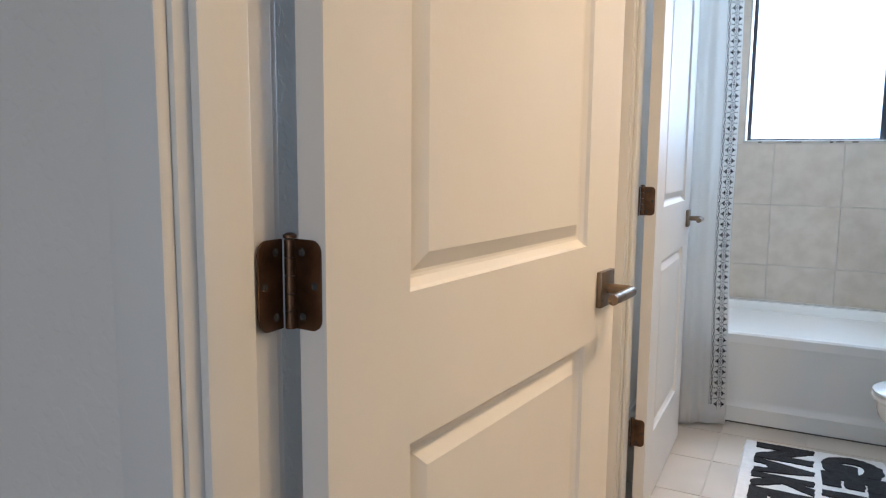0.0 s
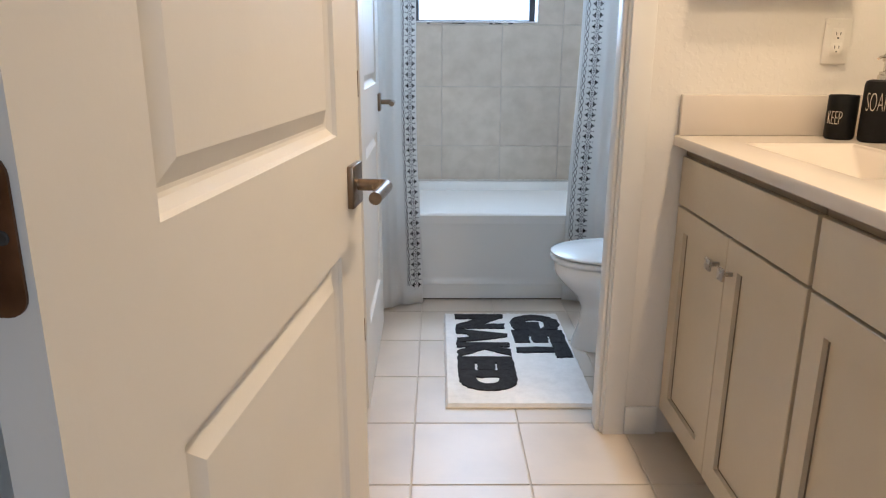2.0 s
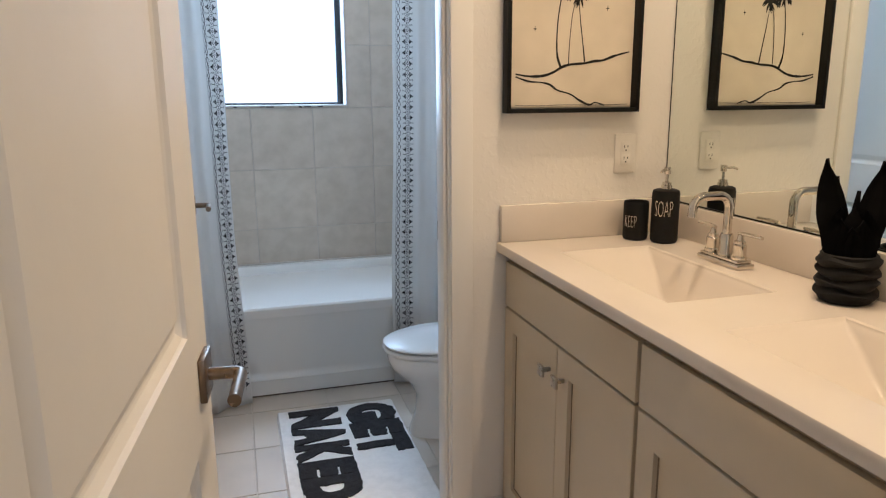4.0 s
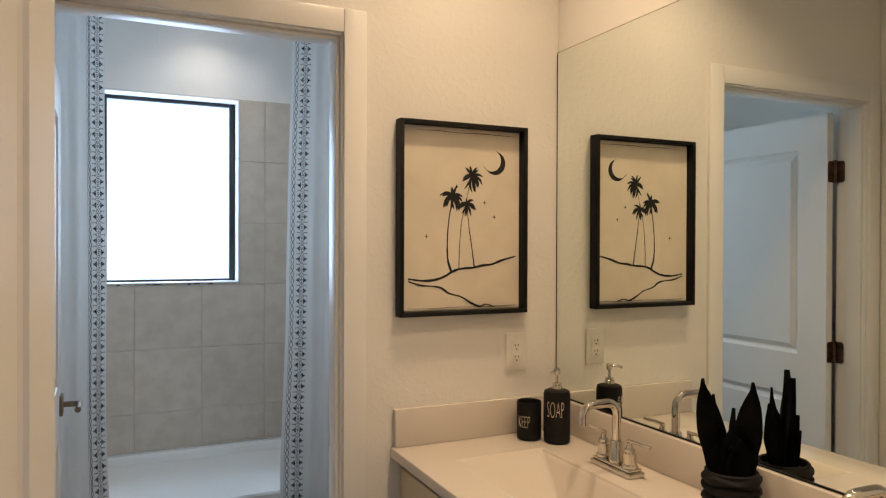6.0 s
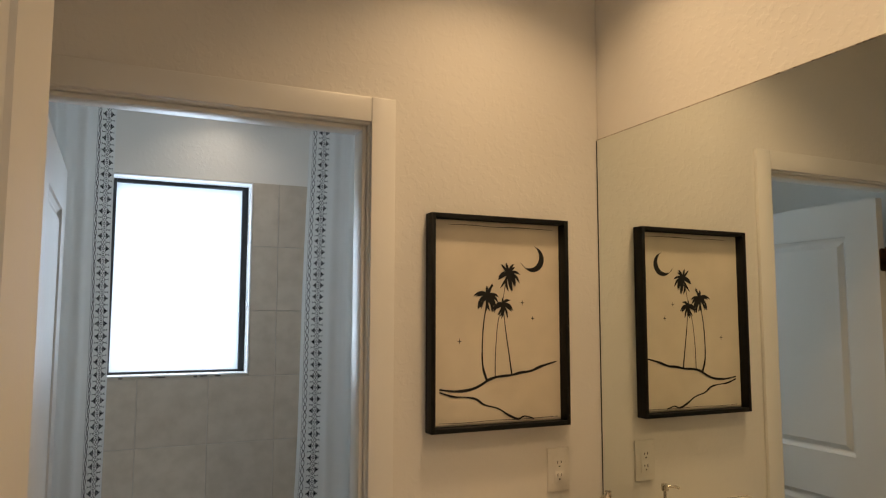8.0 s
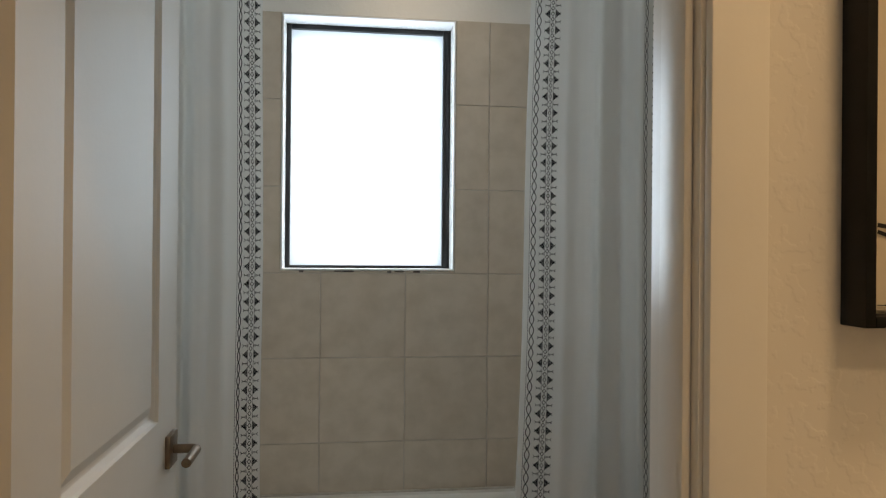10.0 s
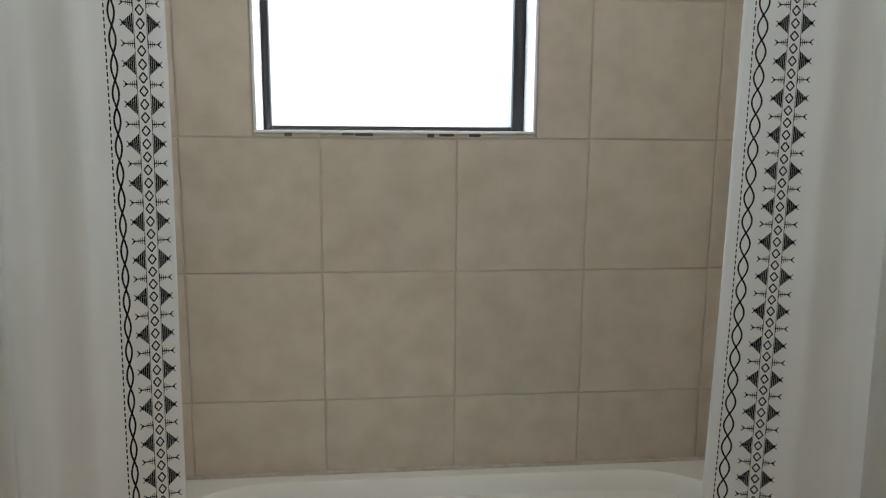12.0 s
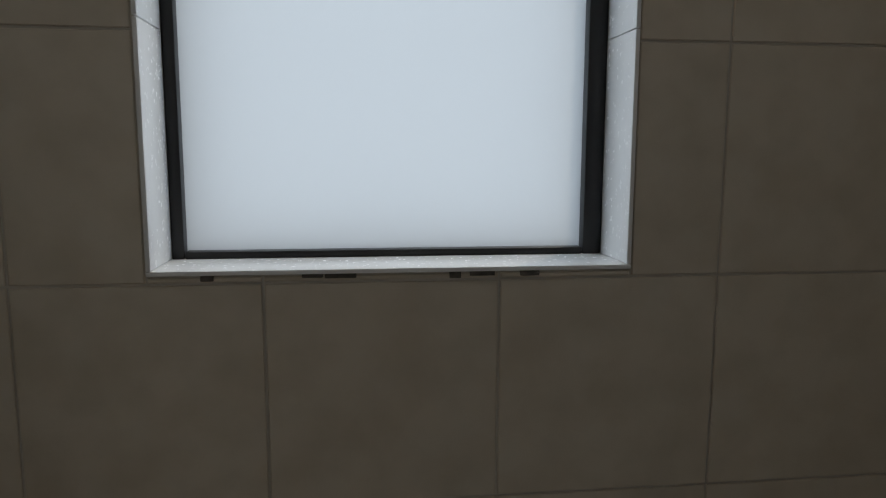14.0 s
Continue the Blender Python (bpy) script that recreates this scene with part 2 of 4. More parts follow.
structure("wall_mirror_side", boxed(0, 0.12, -1.584, FAR + 0.011, 0, H), WALL, "cream textured wall behind the mirror and vanity")
structure("wall_left_vanity", boxed(-1.68, -1.562, -1.584, -0.001, 0, H), WALL, "cream textured wall behind the open entrance door")
wall_left_tub = structure("wall_left_tub", boxed(-1.80, -1.645, 0.0, FAR + 0.011, 0, H), WALL, "white wall beside the tub and the open inner door")
wall_alcove_end = structure("wall_alcove_end", boxed(-0.078, -0.001, 1.155, FAR + 0.011, 0, H), WALL, "short white wall at the end of the tub")
# out of view; the window opening is added as the hall's light source
structure("wall_hall_back", wall_with_hole(-2.6, 0.9, -4.4, -4.2, 0, H, (-1.4, -0.2, 0.8, 2.2)), WALL, "unseen hall wall with an added window opening for light")
structure("wall_hall_left", boxed(-2.72, -2.601, -4.4, -1.585, 0, H), WALL, "pale hall wall")
structure("wall_hall_right", boxed(0.901, 1.02, -4.4, -1.585, 0, H), WALL, "pale hall wall")
structure("ceiling", boxed(-1.80, 0.12, -1.70, FAR + 0.17, H + 0.001, H + 0.12), CEIL, "white textured bathroom ceiling", "ceiling")
structure("ceiling_hall", boxed(-2.72, 1.02, -4.4, -1.701, H + 0.001, H + 0.12), CEIL, "white hall ceiling", "ceiling")


# ---- doorways ----
def casing_profile(bm, x0, x1, z0, z1, y_wall, out):
    """One flat casing leg or head, stepped at its outer edge; out: -1 or 1, the way it stands off the wall."""
    ya, yb = sorted((y_wall + out * 0.0005, y_wall + out * 0.015))
    box(bm, x0, x1, ya, yb, z0, z1, 0.003, 2)


def doorway(name, x0, x1, z1, y0, y1, faces, stop_y, label):
    """Jamb with stop and casings. x0, x1: the clear opening; faces: walls' faces that carry a casing, as (y, out)."""
    ob = thing(name, (x0 + x1) / 2, (y0 + y1) / 2, 0, label, "door frame", "", "structure")
    cx, cy = (x0 + x1) / 2, (y0 + y1) / 2
    t = 0.0145
    for a, b in ((x0 - t, x0), (x1, x1 + t)):
        part("jamb", boxed(a - cx, b - cx, y0 - cy - 0.001, y1 - cy + 0.001, 0, z1, bevel=0.0015), TRIM, ob)
    part("head_jamb", boxed(x0 - t - cx, x1 + t - cx, y0 - cy - 0.001, y1 - cy + 0.001, z1 + 0.0005, z1 + t, bevel=0.0015), TRIM, ob)
    s0, s1 = sorted((stop_y[0] - cy, stop_y[1] - cy))
    part("door_stop", boxed(x0 - cx + 0.0005, x0 - cx + 0.011, s0, s1, 0, z1 - 0.001, bevel=0.003), TRIM, ob)
    part("door_stop", boxed(x1 - cx - 0.011, x1 - cx - 0.0005, s0, s1, 0, z1 - 0.001, bevel=0.003), TRIM, ob)
    part("door_stop", boxed(x0 - cx + 0.0115, x1 - cx - 0.0115, s0, s1, z1 - 0.012, z1 - 0.0005, bevel=0.003), TRIM, ob)
    for y, out, w_left in faces:
        for side in (0, 1):
            w = w_left if side == 0 else 0.064
            a, b = (x0 - 0.005 - w, x0 - 0.005) if side == 0 else (x1 + 0.005, x1 + 0.005 + w)
            bm = bmesh.new()
            casing_profile(bm, a - cx, b - cx, 0, z1 + 0.069, y - cy, out)
            part("casing", bm, TRIM, ob)
        bm = bmesh.new()
        casing_profile(bm, x0 - 0.0045 - cx, x1 + 0.0045 - cx, z1 + 0.005, z1 + 0.0685, y - cy, out)
        part("head_casing", bm, TRIM, ob)
    return ob


doorway("door_frame_1", -1.470, -0.650, 2.045, -1.70, -1.585, ((-1.70, -1, 0.064), (-1.585, 1, 0.064)), (-1.686, -1.625), "cream painted entrance door frame with stop and casing")
inner_frame = doorway("door_frame_2", -1.480, -0.704, 2.050, 0, 0.115, ((0, -1, 0.064), (0.115, 1, 0.064)), (0.012, 0.072), "cream painted door frame to the tub room")
part("strike_plate", boxed(0.3855, 0.3875, 0.022, 0.046, 0.905, 0.965, bevel=0.0005), BRONZE, inner_frame, "dark bronze strike plate")


def panel_face(bm, w, h, y, out, panels, stile_moulding=0.034, depth=0.0135):
    """One moulded face of a door, at y, that looks along out. panels: (x0, x1, z0, z1) outer edges of the sunk mouldings."""
    xs = sorted({0, w, *(v for p in panels for v in p[:2])})
    zs = sorted({0, h, *(v for p in panels for v in p[2:])})
    grid = {(i, k): bm.verts.new((x, y, z)) for i, x in enumerate(xs) for k, z in enumerate(zs)}
    for i in range(len(xs) - 1):
        for k in range(len(zs) - 1):
            mid = ((xs[i] + xs[i + 1]) / 2, (zs[k] + zs[k + 1]) / 2)
            hole = [p for p in panels if p[0] < mid[0] < p[1] and p[2] < mid[1] < p[3]]
            if not hole:
                bm.faces.new((grid[i, k], grid[i + 1, k], grid[i + 1, k + 1], grid[i, k + 1]))
    for a, b, c, d in panels:
        steps = ((0, 0), (0.003, depth * 0.45), (0.012, depth * 0.92), (0.016, depth), (0.020, depth), (stile_moulding + 0.007, depth * 0.25))
        rings = []
        for n, (inset, sink) in enumerate(steps):
            if n == 0:
                rings.append([grid[xs.index(x), zs.index(z)] for x, z in ((a, c), (b, c), (b, d), (a, d))])
            else:
                rings.append([bm.verts.new((x, y - out * sink, z)) for x, z in ((a + inset, c + inset), (b - inset, c + inset), (b - inset, d - inset), (a + inset, d - inset))])
        for r, q in zip(rings, rings[1:]):
            for k in range(4):
                bm.faces.new((r[k], r[(k + 1) % 4], q[(k + 1) % 4], q[k]))
        bm.faces.new(rings[-1])
    return grid, xs, zs


def door_leaf(w, h, panels, t=0.035):
    bm = bmesh.new()
    ga, xs, zs = panel_face(bm, w, h, 0, -1, panels)
    gb, _, _ = panel_face(bm, w, h, t, 1, panels)
    ni, nk = len(xs) - 1, len(zs) - 1
    for k in range(nk):
        for i in (0, ni):
            bm.faces.new((ga[i, k], ga[i, k + 1], gb[i, k + 1], gb[i, k]))
    for i in range(ni):
        for k in (0, nk):
            bm.faces.new((ga[i, k], ga[i + 1, k], gb[i + 1, k], gb[i, k]))
    return bm


def lever(parent, x, z, y, out, way):
    """A square rose with a bent round lever; out: off the door's face, way: along the door."""
    s = 0.033
    ya, yb = sorted((y, y + out * 0.010))
    rose = part("handle_rose", boxed(x - s, x + s, ya, yb, z - s, z + s, bevel=0.0015), NICKEL, parent, "square brushed bronze handle rose")
    pts = [(x, y + out * 0.008, z), (x, y + out * 0.045, z)]
    for k in range(7):
        a = math.pi / 2 * k / 6
        pts.append((x + way * 0.012 * (1 - math.cos(a)), y + out * (0.045 + 0.012 * math.sin(a)), z))
    pts.append((x + way * 0.105, y + out * 0.057, z))
    part("lever", tube(pts, 0.0095, 14), NICKEL, rose, "brushed bronze lever with a round bar")


def leaf_plate(bm, x0, x1, y, z0, z1, corner=0.012):
    """Rounded hinge leaf in the x-z plane, 2 mm thick."""
    pts = []
    far = x1
    for cz, start in ((z0 + corner, -90), (z1 - corner, 0)):
        for k in range(6):
            a = radians(start + 90 * k / 5)
            sx = 1 if x1 > x0 else -1
            pts.append((far - sx * corner + sx * corner * math.cos(a), cz + corner * math.sin(a)))
    pts = [(x0, z0)] + pts + [(x0, z1)]
    lo, hi = [bm.verts.new((x, y - 0.001, z)) for x, z in pts], [bm.verts.new((x, y + 0.001, z)) for x, z in pts]
    bm.faces.new(lo), bm.faces.new(hi[::-1])
    for k in range(len(pts)):
        bm.faces.new((lo[k], lo[(k + 1) % len(pts)], hi[(k + 1) % len(pts)], hi[k]))


def hinge(parent, z, angle):
    """A butt hinge with its pin at the door's origin: one leaf on the door's edge, one on the jamb."""
    h = 0.0445
    plates = []
    for turn, off in ((-90, 0.0028), (-90 - angle, -0.0073)):
        bm = bmesh.new()
        leaf_plate(bm, 0.004, 0.038, off, z - h, z + h)
        plate = part("hinge_leaf", bm, BRONZE, parent, "dark bronze hinge leaf with rounded corners")
        plate.matrix_basis = pose(0, 0, 0, 0, 0, turn)
        for sx, sz in ((0.014, 0.032), (0.030, 0.0), (0.014, -0.032)):
            dot = lathe(((0.0042, 0.0), (0.0042, 0.0005), (0.0030, 0.0010), (0.0012, 0.0003)), 12)
            side = -1 if turn == -90 else 1
            bmesh.ops.rotate(dot, verts=dot.verts, matrix=Matrix.Rotation(radians(-90 * side), 3, "X"))
            bmesh.ops.translate(dot, verts=dot.verts, vec=(sx, off + side * 0.001, z + sz))
            part("screw", dot, SLOT, plate)
    for k in range(5):
        a, b = z - h + k * 2 * h / 5, z - h + (k + 1) * 2 * h / 5 - 0.0008
        part("knuckle", lathe(((0.0058, a), (0.0058, b)), 16), BRONZE, parent, "dark bronze hinge barrel")
    part("hinge_pin", lathe(((0.0045, z + h), (0.0068, z + h + 0.001), (0.0068, z + h + 0.004), (0.003, z + h + 0.006)), 16), BRONZE, parent)


def panelled_door(name, x, y, angle, w, label, handle_z, way_sides):
    """An inward door with two moulded panels, open by angle; its origin is the hinge pin on the floor."""
    ob = thing(name, x, y, 0.012, label, "door", "", "structure", angle)
    bm = door_leaf(w, 2.02, ((0.137, w - 0.145, 0.235, 0.823), (0.137, w - 0.145, 1.001, 1.88)))
    bmesh.ops.translate(bm, verts=bm.verts, vec=(0.004, -0.043, 0))
    leaf = part("door_leaf", bm, DOOR, ob, "cream painted leaf with two moulded panels", False)
    for face, out in ((-0.043, -1), (-0.008, 1)):
        lever(leaf, w - 0.056, handle_z - 0.012, face, out, -1)
    part("latch_plate", boxed(w + 0.0038, w + 0.0052, -0.037, -0.014, handle_z - 0.04, handle_z + 0.016, bevel=0.0004), NICKEL, leaf)
    for z in (0.274, 1.026, 1.777):
        hinge(ob, z, angle)
    return ob


panelled_door("door_1", -1.4590, -1.576, 84.0, 0.805, "cream two-panel entrance door standing open", 0.928, 1)
panelled_door("door_2", -1.4680, 0.125, 90.6, 0.758, "white two-panel inner door standing open", 0.938, 1)

# ---- baseboards ----
for n, dims in enumerate(((-0.634, -0.536, -0.0135, -0.0005, 0, 0.092), (-0.634, -0.002, 0.1155, 0.1285, 0, 0.092),
                          (-1.5615, -1.549, -1.50, -0.02, 0, 0.092), (-1.6445, -1.632, 0.14, 1.165, 0, 0.092), (-0.0125, -0.0005, 0.13, 1.150, 0, 0.092))):
    structure("baseboard", boxed(*dims, bevel=0.003), TRIM, "cream painted baseboard along the wall", "baseboard", True)

# ---- window ----
window = thing("window_1", -0.9975, 2.178, 1.272, "black framed window with a frosted pane over the tub", "window", "", "structure")
WX, WZ = 0.3355, 0.984
fw = 0.0185
for dims in ((-WX + 0.006, -WX + 0.006 + fw, 0.006, WZ - 0.006), (WX - 0.006 - 0.030, WX - 0.006, 0.006, WZ - 0.006),
             (-WX + 0.0065 + fw, WX - 0.0365, 0.006, 0.006 + fw * 0.62), (-WX + 0.0065 + fw, WX - 0.0365, WZ - 0.006 - fw, WZ - 0.006)):
    part("window_frame", boxed(dims[0], dims[1], -0.012, 0.03, dims[2], dims[3], bevel=0.002), WINDOW_BLACK, window)
pane = part("pane", boxed(-WX + 0.018, WX - 0.018, 0.008, 0.014, 0.012, WZ - 0.018), FROST, window, "white frosted glass pane")
pane.visible_shadow = False
# white tiled reveal, in pieces with a joint, with a raised edge round the opening
y_in, y_out = FAR - 0.0035 - 2.178, -0.013
for dims in ((-WX + 0.0005, -WX + 0.007, 0.0075, 0.335), (-WX + 0.0005, -WX + 0.007, 0.337, 0.672), (-WX + 0.0005, -WX + 0.007, 0.674, WZ - 0.0075),
             (WX - 0.007, WX - 0.0005, 0.0075, 0.335), (WX - 0.007, WX - 0.0005, 0.337, 0.672), (WX - 0.007, WX - 0.0005, 0.674, WZ - 0.0075),
             (-WX + 0.0005, WX - 0.0005, 0.0005, 0.007), (-WX + 0.0005, WX - 0.0005, WZ - 0.007, WZ - 0.0005)):
    part("reveal_tile", boxed(dims[0], dims[1], y_in, y_out, dims[2], dims[3], bevel=0.0012), SILL_TILE, window, "white reveal tile")

# ---- bathtub ----
def rounded_rect(x0, x1, y0, y1, r, z, n=6):
    pts = []
    for cx, cy, start in ((x1 - r, y1 - r, 0), (x0 + r, y1 - r, 90), (x0 + r, y0 + r, 180), (x1 - r, y0 + r, 270)):
        for k in range(n + 1):
            a = radians(start + 90 * k / n)
            pts.append((cx + r * math.cos(a), cy + r * math.sin(a), z))
    return pts


def bathtub():
    ob = thing("bathtub", -0.861, 1.628, 0, "white alcove bathtub with a flat apron and skirt foot", "bathtub")
    x0, x1, y0, y1, top = -0.7725, 0.7725, -0.428, 0.4265, 0.412
    rings = [rounded_rect(x0, x1, y0, y1, 0.012, top - 0.045), rounded_rect(x0, x1, y0, y1, 0.012, top - 0.008),
             rounded_rect(x0 + 0.008, x1 - 0.008, y0 + 0.008, y1 - 0.008, 0.012, top),
             rounded_rect(x0 + 0.075, x1 - 0.085, y0 + 0.048, y1 - 0.042, 0.24, top),
             rounded_rect(x0 + 0.088, x1 - 0.098, y0 + 0.060, y1 - 0.054, 0.24, top - 0.016),
             rounded_rect(x0 + 0.13, x1 - 0.15, y0 + 0.10, y1 - 0.085, 0.22, top - 0.22),
             rounded_rect(x0 + 0.19, x1 - 0.20, y0 + 0.14, y1 - 0.13, 0.18, 0.075),
             rounded_rect(x0 + 0.27, x1 - 0.27, y0 + 0.19, y1 - 0.18, 0.10, 0.055)]
    bm = loft(rings)
    part("basin", bm, TUB, ob, "glossy white tub basin and rim")
    bm = bmesh.new()
    prof = ((y0 + 0.001, top - 0.045), (y0 + 0.004, top - 0.060), (y0 + 0.012, 0.110), (y0 + 0.009, 0.085), (y0 + 0.001, 0.074), (y0 + 0.001, 0.0))
    pts = [[bm.verts.new((x, y, z)) for y, z in prof] for x in (x0, x1)]
    back = [[bm.verts.new((x, y0 + 0.05, z)) for _, z in prof] for x in (x0, x1)]
    for k in range(len(prof) - 1):
        bm.faces.new((pts[0][k], pts[1][k], pts[1][k + 1], pts[0][k + 1]))
        bm.faces.new((back[0][k], back[1][k], back[1][k + 1], back[0][k + 1]))
        for e in (0, 1):
            bm.faces.new((pts[e][k], pts[e][k + 1], back[e][k + 1], back[e][k]))
    bm.faces.new((pts[0][0], pts[1][0], back[1][0], back[0][0])), bm.faces.new((pts[0][-1], pts[1][-1], back[1][-1], back[0][-1]))
    part("apron", bm, TUB, ob, "white tub apron")
    part("caulk_line", boxed(x0, x1, y0 - 0.004, y0 + 0.0005, 0.0005, 0.006, bevel=0.0015), DIRT, ob, "dirty caulk joint at the floor")


bathtub()

# ---- vanity ----
VF = -0.532


def frame_and_panel(y0, y1, z0, z1, stile=0.062):
    """Shaker door front: frame with a sunk panel, in the plane x = 0 towards -x, 19 mm thick."""
    bm = bmesh.new()
    t = 0.019
    outer = [(y0, z0), (y1, z0), (y1, z1), (y0, z1)]
    inner = [(y0 + stile, z0 + stile), (y1 - stile, z0 + stile), (y1 - stile, z1 - stile), (y0 + stile, z1 - stile)]
    eased = 0.0018
    loops = [[(t, y, z) for y, z in outer], [(eased, y, z) for y, z in outer],
             [(0, y + (eased if y == y0 else -eased), z + (eased if z == z0 else -eased)) for y, z in outer],
             [(0, y, z) for y, z in inner], [(0.0115, *p) for p in ((inner[0][0] + 0.0005, inner[0][1] + 0.0005), (inner[1][0] - 0.0005, inner[1][1] + 0.0005), (inner[2][0] - 0.0005, inner[2][1] - 0.0005), (inner[3][0] + 0.0005, inner[3][1] - 0.0005))]]
    made = [[bm.verts.new(p) for p in loop] for loop in loops]
    for a, b in zip(made, made[1:]):
        for k in range(4):
            bm.faces.new((a[k], a[(k + 1) % 4], b[(k + 1) % 4], b[k]))
    bm.faces.new(made[0]), bm.faces.new(made[-1])
    return bm


def knob(parent, y, z):
    ob = part("knob", boxed(-0.030, -0.022, y - 0.015, y + 0.015, z - 0.015, z + 0.015, bevel=0.002), SATIN, parent, "square satin nickel knob")
    bm = boxed(-0.0225, 0.0005, y - 0.005, y + 0.005, z - 0.005, z + 0.005, bevel=0.001)
    part("knob_stem", bm, SATIN, ob)


def vanity_unit(y0, y1, label):
    ob = thing("vanity_cabinet", VF, (y0 + y1) / 2, 0, label, "cabinet", "vanity cabinets")
    h = (y1 - y0) / 2
    # solid body, coloured dark so that the gaps between fronts look shaded
    part("body", boxed(0.0215, -VF - 0.003, -h + 0.0005, h - 0.0005, 0.087, 0.765), CABINET_DARK, ob, "cabinet body coloured dark for the shade behind the fronts")
    for y in (-h, h - 0.016):
        part("side_panel", boxed(0.020, -VF - 0.002, y + 0.0002, y + 0.0158, 0.082, 0.8795), CABINET, ob)
    part("toe_kick", boxed(0.075, 0.09, -h + 0.001, h - 0.001, 0.0, 0.086), CABINET, ob)
    # rail coloured dark to draw the shadow line under the counter
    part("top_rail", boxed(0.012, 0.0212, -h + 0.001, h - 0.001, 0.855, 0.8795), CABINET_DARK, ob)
    front = boxed(0, 0.019, -h + 0.006, h - 0.006, 0.7225, 0.854, bevel=0.0018)
    part("false_drawer_front", front, CABINET, ob, "plain beige drawer front")
    for a, b, ky in ((-h + 0.006, -0.0015, -0.040), (0.0015, h - 0.006, 0.040)):
        leaf = part("cabinet_door", frame_and_panel(a, b, 0.090, 0.7155), CABINET, ob, "beige shaker cabinet door", False)
        # thin brown lines along one side and the bottom of the sunk panel
        groove_bm = bmesh.new()
        for ya, yb, za, zb in ((b - 0.0658, b - 0.0628, 0.1555, 0.6505), (a + 0.10, b - 0.066, 0.1528, 0.1550)):
            box(groove_bm, 0.0098, 0.0118, ya, yb, za, zb)
        part("glaze_line", groove_bm, CABINET_DARK, leaf, "brown line in the panel groove", False)
        knob(leaf, ky, 0.642)
    return ob


vanity_unit(-0.730, -0.004, "beige shaker vanity cabinet beside the tub-room doorway")
vanity_unit(-1.458, -0.732, "beige shaker vanity cabinet nearer the entrance")
structure("vanity_filler", boxed(VF + 0.004, VF + 0.022, -1.583, -1.460, 0.087, 0.879, bevel=0.0015), CABINET, "beige filler strip beside the vanity", "trim", True)


def vanity_top():
    """One cast slab with two sunk rectangular basins and a backsplash on two sides."""
    ob = thing("vanity_counter", 0, 0, 0.911, "cream cultured marble double vanity top with sunk basins", "counter")
    x0, x1, y0, y1 = -0.558, -0.002, -1.582, -0.002
    basins = ((-0.680, -0.178), (-1.36, -0.858))
    bx0, bx1 = -0.440, -0.166
    bm = bmesh.new()
    xs, ys = [x0, bx0, bx1, x1], [y0, basins[1][0], basins[1][1], basins[0][0], basins[0][1], y1]
    e = 0.006
    top = {(i, k): bm.verts.new((x + (e if i == 0 else 0), y, 0)) for i, x in enumerate(xs) for k, y in enumerate(ys)}
    for i in range(3):
        for k in range(5):
            if not (i == 1 and k in (1, 3)):
                bm.faces.new((top[i, k], top[i + 1, k], top[i + 1, k + 1], top[i, k + 1]))
    # the rounded front edge
    edge = [[top[0, k] for k in range(6)]]
    for dx, dz in ((0.0018, -0.0018), (0, -0.006), (0, -0.027), (0.003, -0.030), (0.03, -0.030)):
        edge.append([bm.verts.new((x0 + dx, y, dz)) for y in ys])
    for a, b in zip(edge, edge[1:]):
        for k in range(5):
            bm.faces.new((a[k], a[k + 1], b[k + 1], b[k]))
    # the basins: a short lip, long gentle slopes in front and at one end, steeper walls behind
    for k in (1, 3):
        ring = [top[1, k], top[2, k], top[2, k + 1], top[1, k + 1]]
        ya, yb = ys[k], ys[k + 1]
        for inset, depth in (((0.004, 0.004, 0.004, 0.004), 0.003), ((0.012, 0.008, 0.012, 0.012), 0.012), ((0.085, 0.045, 0.10, 0.150), 0.115), ((0.115, 0.065, 0.14, 0.19), 0.130)):
            f, b, l, r = inset
            nxt = [bm.verts.new(p) for p in ((bx0 + f, ya + l, -depth), (bx1 - b, ya + l, -depth), (bx1 - b, yb - r, -depth), (bx0 + f, yb - r, -depth))]
            for n in range(4):
                bm.faces.new((ring[n], ring[(n + 1) % 4], nxt[(n + 1) % 4], nxt[n]))
            ring = nxt
        bm.faces.new(ring)
    creases = [ed for ed in bm.edges if ed.verts[0].co.z < -0.0005 and ed.verts[1].co.z < -0.011 and ed.verts[0].co.x > bx0 and ed.verts[0].co.z < -0.011]
    bmesh.ops.bevel(bm, geom=creases, offset=0.010, segments=3, affect="EDGES", profile=0.5, clamp_overlap=True)
    part("slab", bm, MARBLE, ob, "glossy cream slab with two basins")
    part("backsplash", boxed(-0.021, -0.0015, y0, -0.0215, 0.0002, 0.099, bevel=0.003), MARBLE, ob)
    part("side_splash", boxed(-0.551, -0.0015, -0.021, -0.0015, 0.0002, 0.108, bevel=0.003), MARBLE, ob)
    for ya, yb in basins:
        mid = (ya + yb) / 2
        ring = lathe(((0.021, -0.1305), (0.021, -0.1285), (0.017, -0.127), (0.012, -0.129), (0.004, -0.1285), (0.0, -0.128)), 24, (bx1 - 0.085, mid))
        part("drain", ring, CHROME, ob, "polished drain ring")


vanity_top()

mirror = thing("mirror", -0.0005, -0.79, 1.0145, "large frameless wall mirror over the vanity", "mirror")
part("glass", boxed(-0.006, -0.0005, -0.788, 0.7855, 0.0, 1.066), MIRROR, mirror)
part("edge_strip", boxed(-0.0068, -0.0005, 0.7858, 0.7885, 0.0, 1.066), FRAME_BLACK, mirror, "dark mirror edge")
